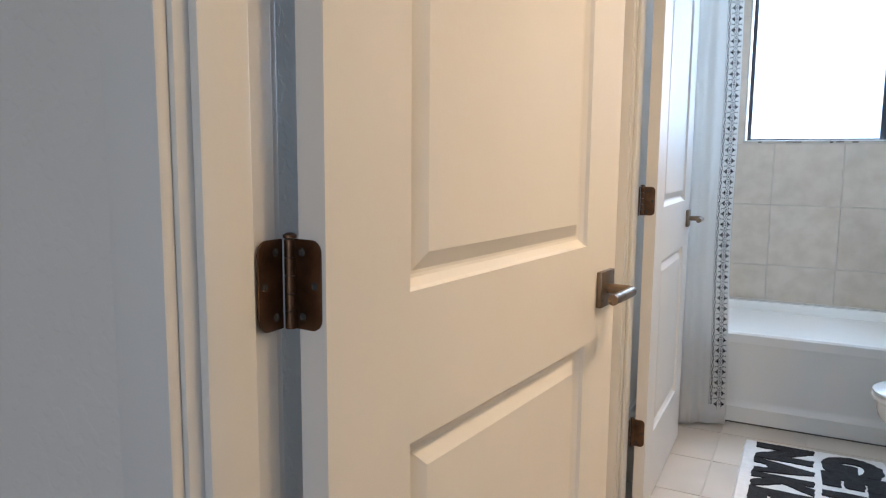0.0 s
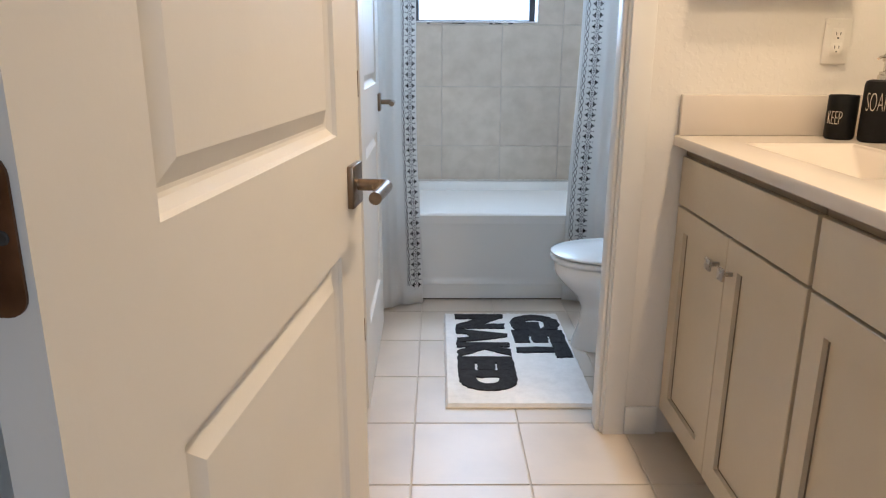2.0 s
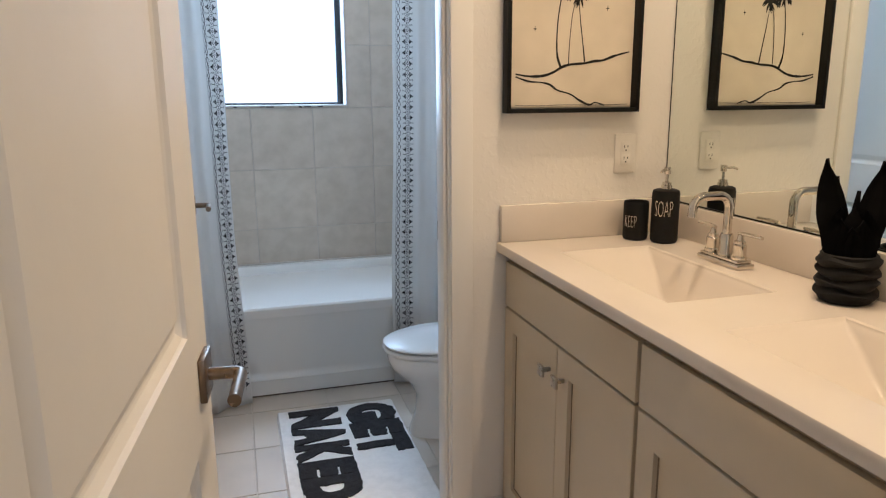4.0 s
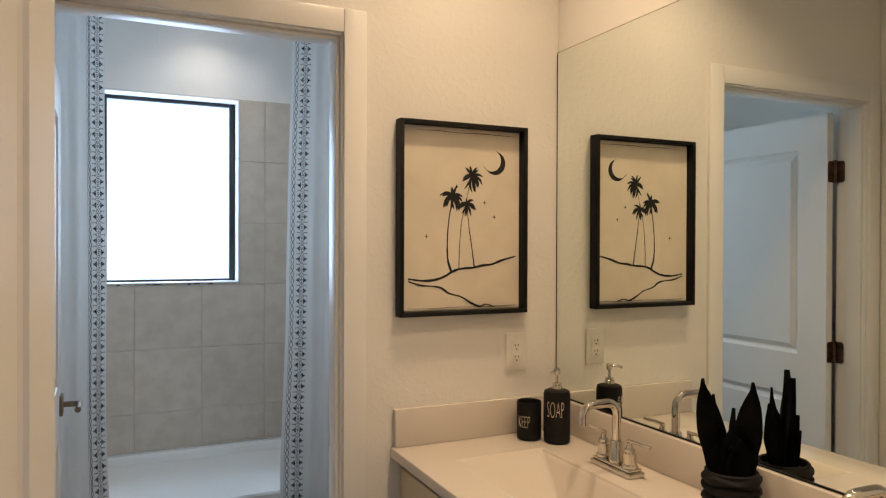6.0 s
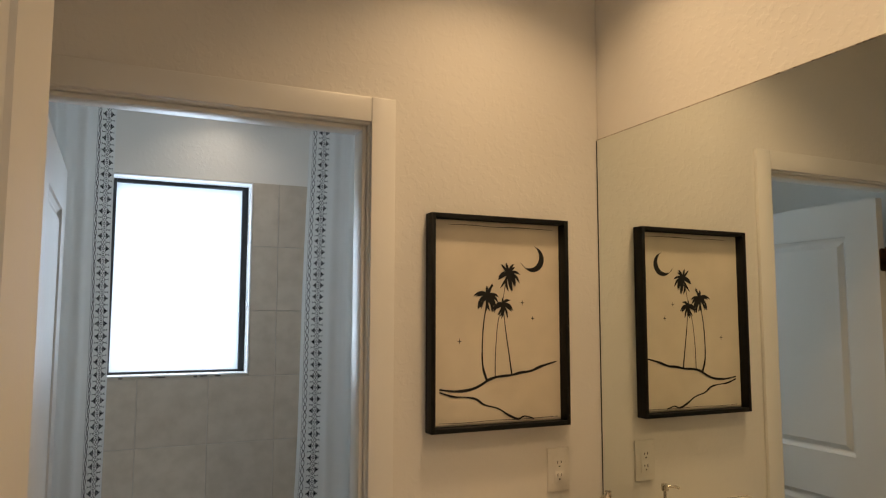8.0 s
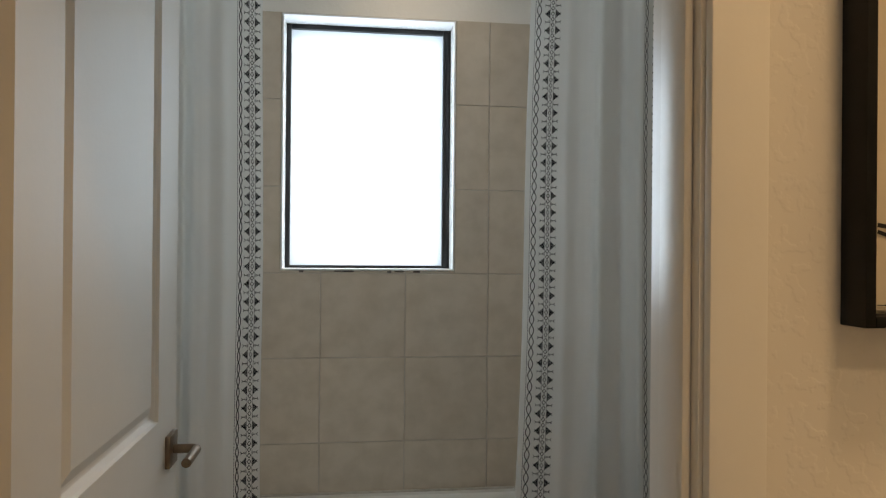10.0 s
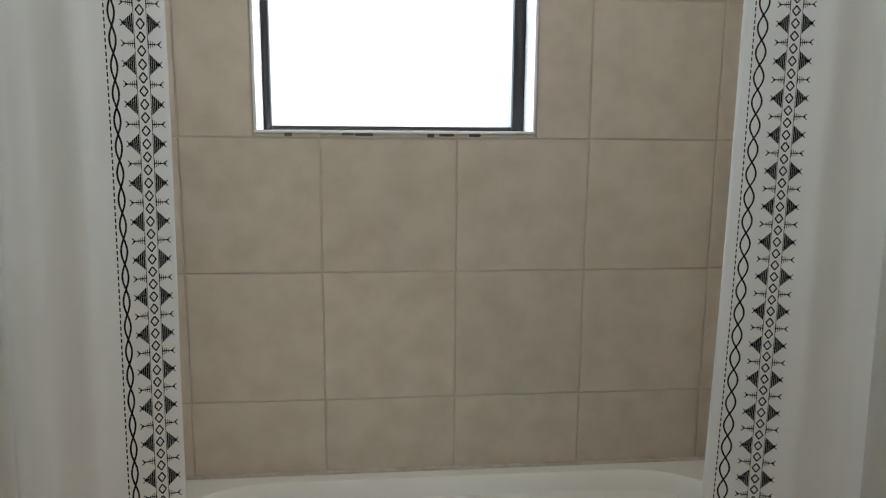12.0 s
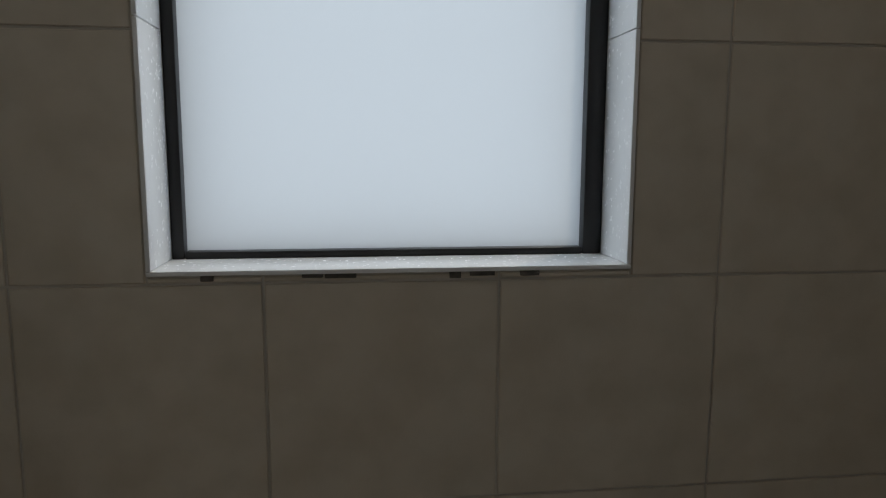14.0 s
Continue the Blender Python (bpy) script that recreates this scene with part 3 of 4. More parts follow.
part("bottom_channel", boxed(-0.009, -0.0005, -0.788, 0.785, -0.0035, -0.0002), FRAME_BLACK, mirror, "dark bottom channel")
part("top_edge", boxed(-0.0068, -0.0005, -0.788, 0.785, 1.0662, 1.0685), SATIN, mirror)


# ---- shower curtains ----
def fabric_glow(mat, share):
    nodes, links = mat.node_tree.nodes, mat.node_tree.links
    thin, mix = nodes.new("ShaderNodeBsdfTranslucent"), nodes.new("ShaderNodeMixShader")
    thin.inputs["Color"].default_value, mix.inputs["Fac"].default_value = (0.80, 0.79, 0.76, 1), share
    links.new(nodes["Principled BSDF"].outputs[0], mix.inputs[1]), links.new(thin.outputs[0], mix.inputs[2])
    links.new(mix.outputs[0], nodes["Material Output"].inputs["Surface"])


fabric_glow(FABRIC, 0.42)


def curtain_line(flat, length, amp, waves, phase):
    """Plan of a gathered curtain: a flat printed edge, then folds. Gives (across, out) points by arc length from the free edge."""
    pts, n = [], 220
    for i in range(n + 1):
        u = length * i / n
        fold = 0.0 if u < flat else amp * min(1, (u - flat) / 0.05) * (0.75 * math.sin(waves * (u - flat) + phase) + 0.35 * math.sin(waves * 1.83 * (u - flat) + 1.3 * phase) - 0.75 * math.sin(phase) - 0.35 * math.sin(1.3 * phase))
        edge = 0.012 * math.cos(u / max(flat, 0.01) * math.pi) if u < flat else -0.012
        pts.append(Vector((u, fold + edge)))
    arc = [0.0]
    for a, b in zip(pts, pts[1:]):
        arc.append(arc[-1] + (b - a).length)
    return pts, arc


def curtain(name, x_free, way, span, flare, flat, bands, z0, z1, seed, label):
    """way: 1 if the cloth runs to +x from its free edge. bands: (arc length of the diamonds' line, how far off the chain runs, its half width)."""
    pts, arc = curtain_line(flat, span, 0.040, 60, seed)
    y_mid = 1.236

    def at(s, z, lift=0.0):
        s = min(max(s, 0), arc[-1] - 1e-6)
        i = max(k for k in range(0, len(arc) - 1) if arc[k] <= s)
        f = (s - arc[i]) / (arc[i + 1] - arc[i])
        p = pts[i].lerp(pts[i + 1], f)
        d = (pts[i + 1] - pts[i]).normalized()
        p = p + lift * Vector((d.y, -d.x))
        loose = (z1 - z) / (z1 - z0)
        lean = (flare * (z1 - z) + math.copysign(0.022, flare) * loose ** 4) * (1 - p.x / span)
        sway = 0.006 * math.sin(5.0 * z + seed) * (1 - p.x / span) * loose
        return (x_free + way * p.x + lean + sway, y_mid - 0.13 * loose ** 4 + p.y * (0.55 + 0.45 * loose), z)

    ob = thing(name, x_free + way * span / 2, y_mid, 0, label, "curtain", "shower curtains")
    ox, oy = x_free + way * span / 2, y_mid
    bm = bmesh.new()
    rows, cols = 40, 150
    grid = [[bm.verts.new(Vector(at(arc[-1] * c / cols, z0 + (z1 - z0) * r / rows)) - Vector((ox, oy, 0))) for c in range(cols + 1)] for r in range(rows + 1)]
    for r in range(rows):
        for c in range(cols):
            bm.faces.new((grid[r][c], grid[r][c + 1], grid[r + 1][c + 1], grid[r + 1][c]))
    cloth = part("cloth", bm, FABRIC, ob, "white woven curtain cloth")
    thick = cloth.modifiers.new("thickness", "SOLIDIFY")
    thick.thickness, thick.offset = 0.0014, 0.0

    def put(bm, poly):
        bm.faces.new([bm.verts.new(Vector(at(s, z, 0.0017)) - Vector((ox, oy, 0))) for s, z in poly])

    def stroke(bm, s0, za, s1, zb, w):
        d = Vector((s1 - s0, zb - za)).normalized() * (w / 2)
        put(bm, ((s0 - d.y, za + d.x), (s1 - d.y, zb + d.x), (s1 + d.y, zb - d.x), (s0 + d.y, za - d.x)))

    period, k_u = 0.0465, 0.72
    for mid, off, half in bands:
        side = math.copysign(1, off)
        bm = bmesh.new()
        n = int((z1 - z0 - 0.10) / period)
        for k in range(n):
            z = z0 + 0.085 + k * period
            for dz in (0, period / 3, 2 * period / 3):
                a, b = 0.0062, 0.0046
                for sx, sz in ((1, 1), (1, -1), (-1, 1), (-1, -1)):
                    stroke(bm, mid + sx * b, z + dz, mid, z + dz + sz * a, 0.0017)
            for sx in (1, -1):
                m = sx * k_u
                stroke(bm, mid + sx * 0.0072, z - period / 2, mid + sx * 0.0072, z + period / 2, 0.0006)
                for layer in range(5):
                    u0, u1 = 0.0112 + layer * 0.0030, 0.0112 + layer * 0.0030 + 0.0026
                    h = 0.0128 * (1 - layer / 5.4)
                    put(bm, ((mid + m * u0, z - h), (mid + m * u1, z - h * 0.8), (mid + m * u1, z + h * 0.8), (mid + m * u0, z + h)))
                zz = z + period / 2
                stroke(bm, mid + m * 0.021, z, mid + m * 0.029, z, 0.0016), stroke(bm, mid + m * 0.0095, zz, mid + m * 0.029, zz, 0.0013)
                for t in range(4):
                    stroke(bm, mid + m * (0.011 + t * 0.003), zz - 0.0052 + t * 0.001, mid + m * (0.011 + t * 0.003), zz + 0.0052 - t * 0.001, 0.0007)
                for q in (z, zz):
                    stroke(bm, mid + m * 0.025, q, mid + m * 0.031, q + 0.0036, 0.0012), stroke(bm, mid + m * 0.025, q, mid + m * 0.031, q - 0.0036, 0.0012)
        part("printed_band", bm, PRINT, ob, "black printed band of diamonds and triangles", False)
        bm = bmesh.new()
        chain = mid + off
        steps = int((z1 - z0 - 0.10) / (period / 12))
        for k in range(steps):
            za, zb = z0 + 0.085 + k * period / 12, z0 + 0.085 + (k + 1) * period / 12
            for sign in (1, -1):
                sa, sb = (chain + sign * half * math.sin(math.pi * z / 0.031) for z in (za, zb))
                stroke(bm, sa, za, sb, zb, 0.0022)
            if k % 2 == 0:
                stroke(bm, chain + side * (half + 0.0042), za, chain + side * (half + 0.0042), zb + 0.0012, 0.0015)
        part("printed_chain", bm, PRINT, ob, "black printed chain line", False)


curtain("shower_curtain", -1.305, -1, 0.315, 0.004, 0.078, ((0.028, 0.031, 0.0034), (0.42, 0.034, 0.0055)), 0.012, 2.55, 0.6, "white shower curtain with black printed border beside the inner door")
curtain("shower_curtain", -0.556, 1, 0.455, -0.024, 0.100, ((0.063, -0.038, 0.0060), (0.525, -0.050, 0.0062)), 0.028, 2.55, 2.1, "white shower curtain with black printed border beside the toilet")
rod = tagged(part("curtain_rod", tube([(-1.6345, 1.236, 2.565), (-0.088, 1.236, 2.565)], 0.0125, 16), SATIN), "satin metal shower curtain rod between the walls", "curtain rod")


# ---- rug ----
def glyph(text, fat, depth, size=1.0):
    """The built-in font's characters as a bmesh, in x and y, extruded by depth."""
    data = bpy.data.curves.new("glyph", "FONT")
    data.body, data.size, data.offset, data.extrude, data.resolution_u = text, size, fat, depth / 2, 4
    ob = bpy.data.objects.new("glyph", data)
    scene.collection.objects.link(ob)
    bpy.context.view_layer.update()
    mesh = bpy.data.meshes.new_from_object(ob.evaluated_get(bpy.context.evaluated_depsgraph_get()))
    bm = bmesh.new()
    bm.from_mesh(mesh)
    bpy.data.objects.remove(ob), bpy.data.meshes.remove(mesh), bpy.data.curves.remove(data)
    bmesh.ops.remove_doubles(bm, verts=bm.verts, dist=0.0005 * size)
    return bm


def fitted(bm, x0, x1, y0, y1):
    """Scale a glyph into a box."""
    lo = [min(v.co[i] for v in bm.verts) for i in (0, 1)]
    hi = [max(v.co[i] for v in bm.verts) for i in (0, 1)]
    for v in bm.verts:
        v.co.x = x0 + (v.co.x - lo[0]) / (hi[0] - lo[0]) * (x1 - x0)
        v.co.y = y0 + (v.co.y - lo[1]) / (hi[1] - lo[1]) * (y1 - y0)
    return bm


def bath_rug():
    rx0, rx1, ry0, ry1 = -1.177, -0.675, 0.147, 0.980
    cx, cy = (rx0 + rx1) / 2, (ry0 + ry1) / 2
    ob = thing("bath_rug", cx, cy, 0.0006, "white tufted bath rug with fuzzy black lettering", "rug")
    hx, hy = (rx1 - rx0) / 2, (ry1 - ry0) / 2
    bm = bmesh.new()
    nx, ny = 60, 104
    grid = []
    for i in range(nx + 1):
        for k in range(ny + 1):
            x, y = -hx + 2 * hx * i / nx, -hy + 2 * hy * k / ny
            rim = min(hx - abs(x), hy - abs(y))
            z = 0.015 * min(1, (rim / 0.008) ** 0.5 if rim > 0 else 0) + 0.0025 * noise.noise((x * 90, y * 90, 3)) * (rim > 0)
            wob = 0.0025 * noise.noise((x * 25, y * 25, 8))
            grid.append(bm.verts.new((x + wob * (rim < 0.004), y + wob * (rim < 0.004), max(z, 0.0))))
    for i in range(nx):
        for k in range(ny):
            a = i * (ny + 1) + k
            bm.faces.new((grid[a], grid[a + ny + 1], grid[a + ny + 2], grid[a + 1]))
    part("tufted_mat", bm, RUG, ob, "white cut pile")
    part("backing", boxed(-hx + 0.002, hx - 0.002, -hy - 0.001, hy - 0.002, 0.0, 0.004, bevel=0.001), LETTER, ob, "tan backing edge")

    def word(text, top_y, spans, x0, x1):
        y = top_y
        for ch, length in zip(text, spans):
            g = glyph(ch, 0.085, 0.006)
            bmesh.ops.triangulate(g, faces=g.faces)
            fitted(g, 0, length - 0.002, 0, x1 - x0)
            bmesh.ops.subdivide_edges(g, edges=[e for e in g.edges if e.calc_length() > 0.02], cuts=3)
            for v in g.verts:
                n = noise.noise_vector(Vector((v.co.x * 60, v.co.y * 60, len(ch) + top_y)))
                along, up, z = v.co.x + n.x * 0.006, v.co.y + n.y * 0.007, v.co.z
                v.co = (x0 + up - cx, y - along - cy, 0.0165 + z + 0.0015 * n.z)
            part("letter", g, RUG_BLACK, ob, "black tufted letter " + ch)
            y -= length
    word("GET", 0.948, (0.175, 0.128, 0.137), -0.898, -0.690)
    word("NAKED", 0.953, (0.161, 0.147, 0.133, 0.118, 0.156), -1.128, -0.922)


bath_rug()


# ---- toilet ----
def egg(x_tip, x_back, half, z, n=36, blunt=0.6):
    """An oval, longer to its tip at -x."""
    pts = []
    mid = x_back + (x_tip - x_back) * 0.42
    for k in range(n):
        a = 2 * math.pi * k / n
        c, s = math.cos(a), math.sin(a)
        r = (x_tip - mid) if c > 0 else (mid - x_back)
        pts.append((mid + r * (abs(c) ** 0.95) * (1 if c > 0 else -1) * 1.0, half * (abs(s) ** (0.9 if c > 0 else 0.75)) * (1 if s > 0 else -1), z))
    return pts


def toilet():
    ob = thing("toilet", 0.0, 0.665, 0.0, "white ceramic toilet with closed lid beside the doorway wall", "toilet")
    rings = [egg(-0.672, -0.17, 0.105, 0.0), egg(-0.668, -0.17, 0.103, 0.03), egg(-0.645, -0.18, 0.092, 0.10), egg(-0.640, -0.18, 0.092, 0.18),
             egg(-0.665, -0.18, 0.115, 0.235), egg(-0.715, -0.19, 0.150, 0.285), egg(-0.745, -0.20, 0.170, 0.325), egg(-0.752, -0.20, 0.175, 0.35), egg(-0.752, -0.20, 0.176, 0.378), egg(-0.742, -0.205, 0.168, 0.388)]
    part("bowl", loft(rings), CERAMIC, ob, "white ceramic bowl and pedestal")
    rings = [egg(-0.765, -0.235, 0.180, 0.390), egg(-0.770, -0.232, 0.184, 0.396), egg(-0.770, -0.232, 0.184, 0.404), egg(-0.764, -0.236, 0.178, 0.409)]
    part("seat", loft(rings), SEAT, ob)
    rings = [egg(-0.758, -0.235, 0.175, 0.4125), egg(-0.768, -0.232, 0.183, 0.418), egg(-0.768, -0.232, 0.183, 0.424), egg(-0.755, -0.24, 0.172, 0.432), egg(-0.62, -0.30, 0.10, 0.436)]
    part("lid", loft(rings), SEAT, ob, "closed white seat lid")
    part("tank", boxed(-0.215, -0.018, -0.215, 0.215, 0.385, 0.735, bevel=0.022, segments=4), CERAMIC, ob)
    part("tank_lid", boxed(-0.228, -0.012, -0.226, 0.226, 0.736, 0.772, bevel=0.010, segments=3), CERAMIC, ob)
    part("flush_lever", tube([(-0.219, 0.15, 0.68), (-0.232, 0.15, 0.68), (-0.234, 0.10, 0.672)], 0.006, 10), CHROME, ob)
    for y in (-0.07, 0.07):
        part("lid_hinge", boxed(-0.262, -0.222, y - 0.018, y + 0.018, 0.390, 0.425, bevel=0.006), SEAT, ob)

    ob.scale = (1.0, 1.0, 0.92)


toilet()


# ---- picture ----
def ribbon(bm, pts, width, y):
    """A pen line of changing width through (x, z, width factor) points."""
    pts = [Vector(p) for p in pts]
    smooth = []
    for i in range(len(pts) - 1):
        p0, p1, p2, p3 = pts[max(i - 1, 0)], pts[i], pts[i + 1], pts[min(i + 2, len(pts) - 1)]
        for k in range(6):
            t = k / 6
            smooth.append(0.5 * ((2 * p1) + (p2 - p0) * t + (2 * p0 - 5 * p1 + 4 * p2 - p3) * t * t + (3 * p1 - p0 - 3 * p2 + p3) * t ** 3))
    smooth.append(pts[-1])
    last = None
    for i, p in enumerate(smooth):
        d = smooth[min(i + 1, len(smooth) - 1)] - smooth[max(i - 1, 0)]
        nrm = Vector((-d.y, d.x)).normalized()
        w = width * p.z / 2 * (1 + 0.25 * noise.noise((p.x * 60, p.y * 60, 1)))
        pair = (bm.verts.new((p.x + nrm.x * w, y, p.y + nrm.y * w)), bm.verts.new((p.x - nrm.x * w, y, p.y - nrm.y * w)))
        if last:
            bm.faces.new((last[0], pair[0], pair[1], last[1]))
        last = pair


def wall_picture():
    x0, x1, z0, z1 = -0.547, -0.136, 1.271, 1.826
    cx, cz = (x0 + x1) / 2, (z0 + z1) / 2
    ob = thing("framed_picture", -0.3395, -0.0005, 1.5555, "framed black ink drawing of palms, moon and dunes on cream paper", "picture")
    hx, hz, w = (x1 - x0) / 2, (z1 - z0) / 2, 0.0120
    for a, b, c, d in ((-hx, -hx + w, -hz, hz), (hx - w, hx, -hz, hz), (-hx + w + 0.0002, hx - w - 0.0002, -hz, -hz + w), (-hx + w + 0.0002, hx - w - 0.0002, hz - w, hz)):
        part("frame_bar", boxed(a, b, -0.038, 0, c, d, bevel=0.0012), FRAME_BLACK, ob, "black wooden frame bar")
    part("backing", boxed(-hx + 0.004, hx - 0.004, -0.006, -0.001, -hz + 0.004, hz - 0.004), PAPER, ob)
    sheet = part("paper", boxed(-hx + w + 0.003, hx - w - 0.003, -0.0105, -0.0062, -hz + w + 0.004, hz - w - 0.003), PAPER, ob, "cream deckle-edged paper sheet")
    y = -0.0112

    def line(pts, width):
        bm = bmesh.new()
        ribbon(bm, [(px - cx, pz - cz, f) for px, pz, f in pts], width, y)
        part("ink_line", bm, INK, ob, "black ink line")
    line(((-0.513, 1.377, 0.7), (-0.47, 1.371, 1.0), (-0.43, 1.373, 1.2), (-0.40, 1.382, 1.1), (-0.372, 1.397, 1.2), (-0.345, 1.404, 1.0), (-0.305, 1.407, 1.1), (-0.275, 1.413, 1.2), (-0.245, 1.416, 1.0), (-0.21, 1.428, 1.1), (-0.162, 1.440, 0.5)), 0.0062)
    line(((-0.513, 1.370, 0.8), (-0.475, 1.358, 1.0), (-0.44, 1.355, 0.7), (-0.41, 1.349, 1.2), (-0.385, 1.333, 1.0), (-0.345, 1.322, 0.8), (-0.315, 1.304, 1.3), (-0.285, 1.292, 1.1), (-0.265, 1.298, 0.8), (-0.236, 1.290, 0.7)), 0.0050)
    line(((-0.378, 1.397, 1.7), (-0.389, 1.43, 1.2), (-0.391, 1.48, 0.9), (-0.387, 1.54, 0.8), (-0.377, 1.60, 0.7)), 0.0045)
    line(((-0.353, 1.404, 1.0), (-0.352, 1.46, 0.8), (-0.345, 1.54, 0.7), (-0.332, 1.59, 0.6), (-0.318, 1.66, 0.6)), 0.0032)
    line(((-0.303, 1.407, 1.4), (-0.309, 1.45, 1.0), (-0.320, 1.52, 0.8), (-0.327, 1.58, 0.6)), 0.0036)
    line(((-0.513, 1.2925, 0.5), (-0.44, 1.2905, 0.7), (-0.36, 1.2925, 0.5), (-0.27, 1.2908, 0.8), (-0.16, 1.2925, 0.5)), 0.0022)
    line(((-0.49, 1.8005, 0.3), (-0.42, 1.8020, 0.8), (-0.36, 1.8000, 0.5), (-0.28, 1.8018, 0.9), (-0.17, 1.8002, 0.4)), 0.0022)
    rng = random.Random(4)
    for px, pz, size in ((-0.374, 1.617, 0.040), (-0.310, 1.676, 0.037), (-0.327, 1.593, 0.030)):
        bm = bmesh.new()
        n = 16
        for k in range(n):
            a = 2 * math.pi * (k + rng.uniform(-0.25, 0.25)) / n + 0.3
            length, bend = size * rng.uniform(0.8, 1.12), rng.uniform(-0.5, 0.5) - 0.5 * math.cos(a)
            pts = []
            for t in (0.0, 0.3, 0.6, 0.85, 1.0):
                ang = a + bend * t
                pts.append((px - cx + length * t * math.cos(ang), pz - cz + length * t * math.sin(ang) - 0.2 * size * t * t, (0.5, 1.3, 1.2, 0.8, 0.12)[int(t * 4.2)]))
            ribbon(bm, pts, size * 0.15, y - 0.0002 * (k % 3))
        part("ink_palm_crown", bm, INK, ob, "black ink palm crown")
    bm = bmesh.new()
    mx, mz, r = -0.2345 - cx, 1.7175 - cz, 0.035
    outer = [(mx + r * math.cos(radians(a)), y, mz + r * math.sin(radians(a))) for a in range(-150, 67, 9)]
    inner = [(mx - 0.0125 + r * 0.93 * math.cos(radians(a)), y, mz + 0.0075 + r * 0.93 * math.sin(radians(a))) for a in range(-150, 67, 9)]
    vo, vi = [bm.verts.new(p) for p in outer], [bm.verts.new(p) for p in inner]
    for k in range(len(vo) - 1):
        bm.faces.new((vo[k], vo[k + 1], vi[k + 1], vi[k]))
    part("ink_moon", bm, INK, ob, "black ink crescent moon")
    for sx, sz in ((-0.269, 1.599), (-0.237, 1.557), (-0.457, 1.498)):
        bm = bmesh.new()
        pts = []
        for k in range(8):
            a, r = math.pi / 4 * k, (0.0085 if k % 2 == 0 else 0.0018)
            pts.append(bm.verts.new((sx - cx + r * math.cos(a) * (0.8 if k % 4 == 0 else 1), y, sz - cz + r * math.sin(a))))
        bm.faces.new(pts)
        part("ink_star", bm, INK, ob, "black ink star")


wall_picture()


# ---- outlet ----
outlet = thing("wall_outlet", -0.154, -0.0005, 1.156, "cream duplex wall outlet beside the mirror", "outlet")
part("cover_plate", boxed(-0.035, 0.035, -0.006, 0, -0.0575, 0.0575, bevel=0.003), PLASTIC, outlet)
body = part("receptacle", boxed(-0.0165, 0.0165, -0.0085, -0.0062, -0.0335, 0.0335, bevel=0.0012), PLASTIC, outlet)
for z in (-0.017, 0.017):
    part("socket_face", boxed(-0.0135, 0.0135, -0.0096, -0.0086, z - 0.013, z + 0.013, bevel=0.0004), PLASTIC, body)
    for x, h in ((-0.0055, 0.0042), (0.0055, 0.0034)):
        part("slot", boxed(x - 0.0011, x + 0.0011, -0.0101, -0.0094, z + 0.003 - h, z + 0.003 + h), SLOT, body, "dark socket slot")
    part("ground_slot", boxed(-0.0022, 0.0022, -0.0101, -0.0094, z - 0.010, z - 0.006), SLOT, body, "dark socket slot")
part("screw", lathe(((0.0, 0.0), (0.0028, 0.0), (0.0028, 0.001))), PLASTIC, outlet).matrix_basis = pose(0, -0.0062, 0.046, 90, 0, 0)


# ---- things on the vanity top ----
TOP = 0.9115


def faucet(y, label):
    ob = thing("faucet", -0.104, y, TOP, label, "faucet", "sink faucets")
    part("base_plate", boxed(-0.026, 0.026, -0.078, 0.078, 0, 0.013, bevel=0.004, segments=3), CHROME, ob)
    part("base_step", boxed(-0.021, 0.021, -0.072, 0.072, 0.0132, 0.021, bevel=0.003), CHROME, ob)
    part("spout_collar", lathe(((0.019, 0.0212), (0.019, 0.028), (0.0165, 0.034), (0.0165, 0.070), (0.0145, 0.076)), 28), CHROME, ob)
    pts = [(0, 0, 0.072), (0, 0, 0.142)]
    for k in range(1, 9):
        a = math.pi / 2 * k / 8
        pts.append((-0.030 * (1 - math.cos(a)), 0, 0.142 + 0.030 * math.sin(a)))
    pts.append((-0.075, 0, 0.172))
    for k in range(1, 9):
        a = math.pi / 2 * k / 8
        pts.append((-0.075 - 0.028 * math.sin(a), 0, 0.172 - 0.028 * (1 - math.cos(a))))
    pts.append((-0.104, 0, 0.128))
    part("spout", tube(pts, 0.0108, 20), CHROME, ob, "polished gooseneck spout")
    part("aerator", lathe(((0.0095, 0.122), (0.0116, 0.1235), (0.0116, 0.131)), 20, (-0.104, 0)), CHROME, ob)
    for s in (-1, 1):
        body = part("handle_body", lathe(((0.0195, 0.0212), (0.0195, 0.027), (0.0165, 0.031), (0.0165, 0.056), (0.0135, 0.060), (0.0135, 0.066), (0.009, 0.069), (0.006, 0.082)), 26, (0, s * 0.051)), CHROME, ob)
        bar = tube([(0, s * 0.044, 0.084), (0.002, s * 0.075, 0.086), (0.006, s * 0.118, 0.085)], 0.0048, 12)
        part("lever", bar, CHROME, body, "slim polished lever")


faucet(-0.422, "polished two-handle gooseneck faucet at the far basin")
faucet(-1.115, "polished two-handle gooseneck faucet at the near basin")


def wrapped_text(text, radius, z0, height, centre_deg, width):
    """Raised thin capitals bent round an upright cylinder."""
    bm = glyph(text, -0.026, 0.006)
    fitted(bm, -width / 2, width / 2, z0, z0 + height)
    for v in bm.verts:
        a = radians(centre_deg) + v.co.x / radius
        r = radius + 0.0003 + (0.0006 if v.co.z > 0 else 0)
        v.co = (r * math.cos(a), r * math.sin(a), v.co.y)
    return bm


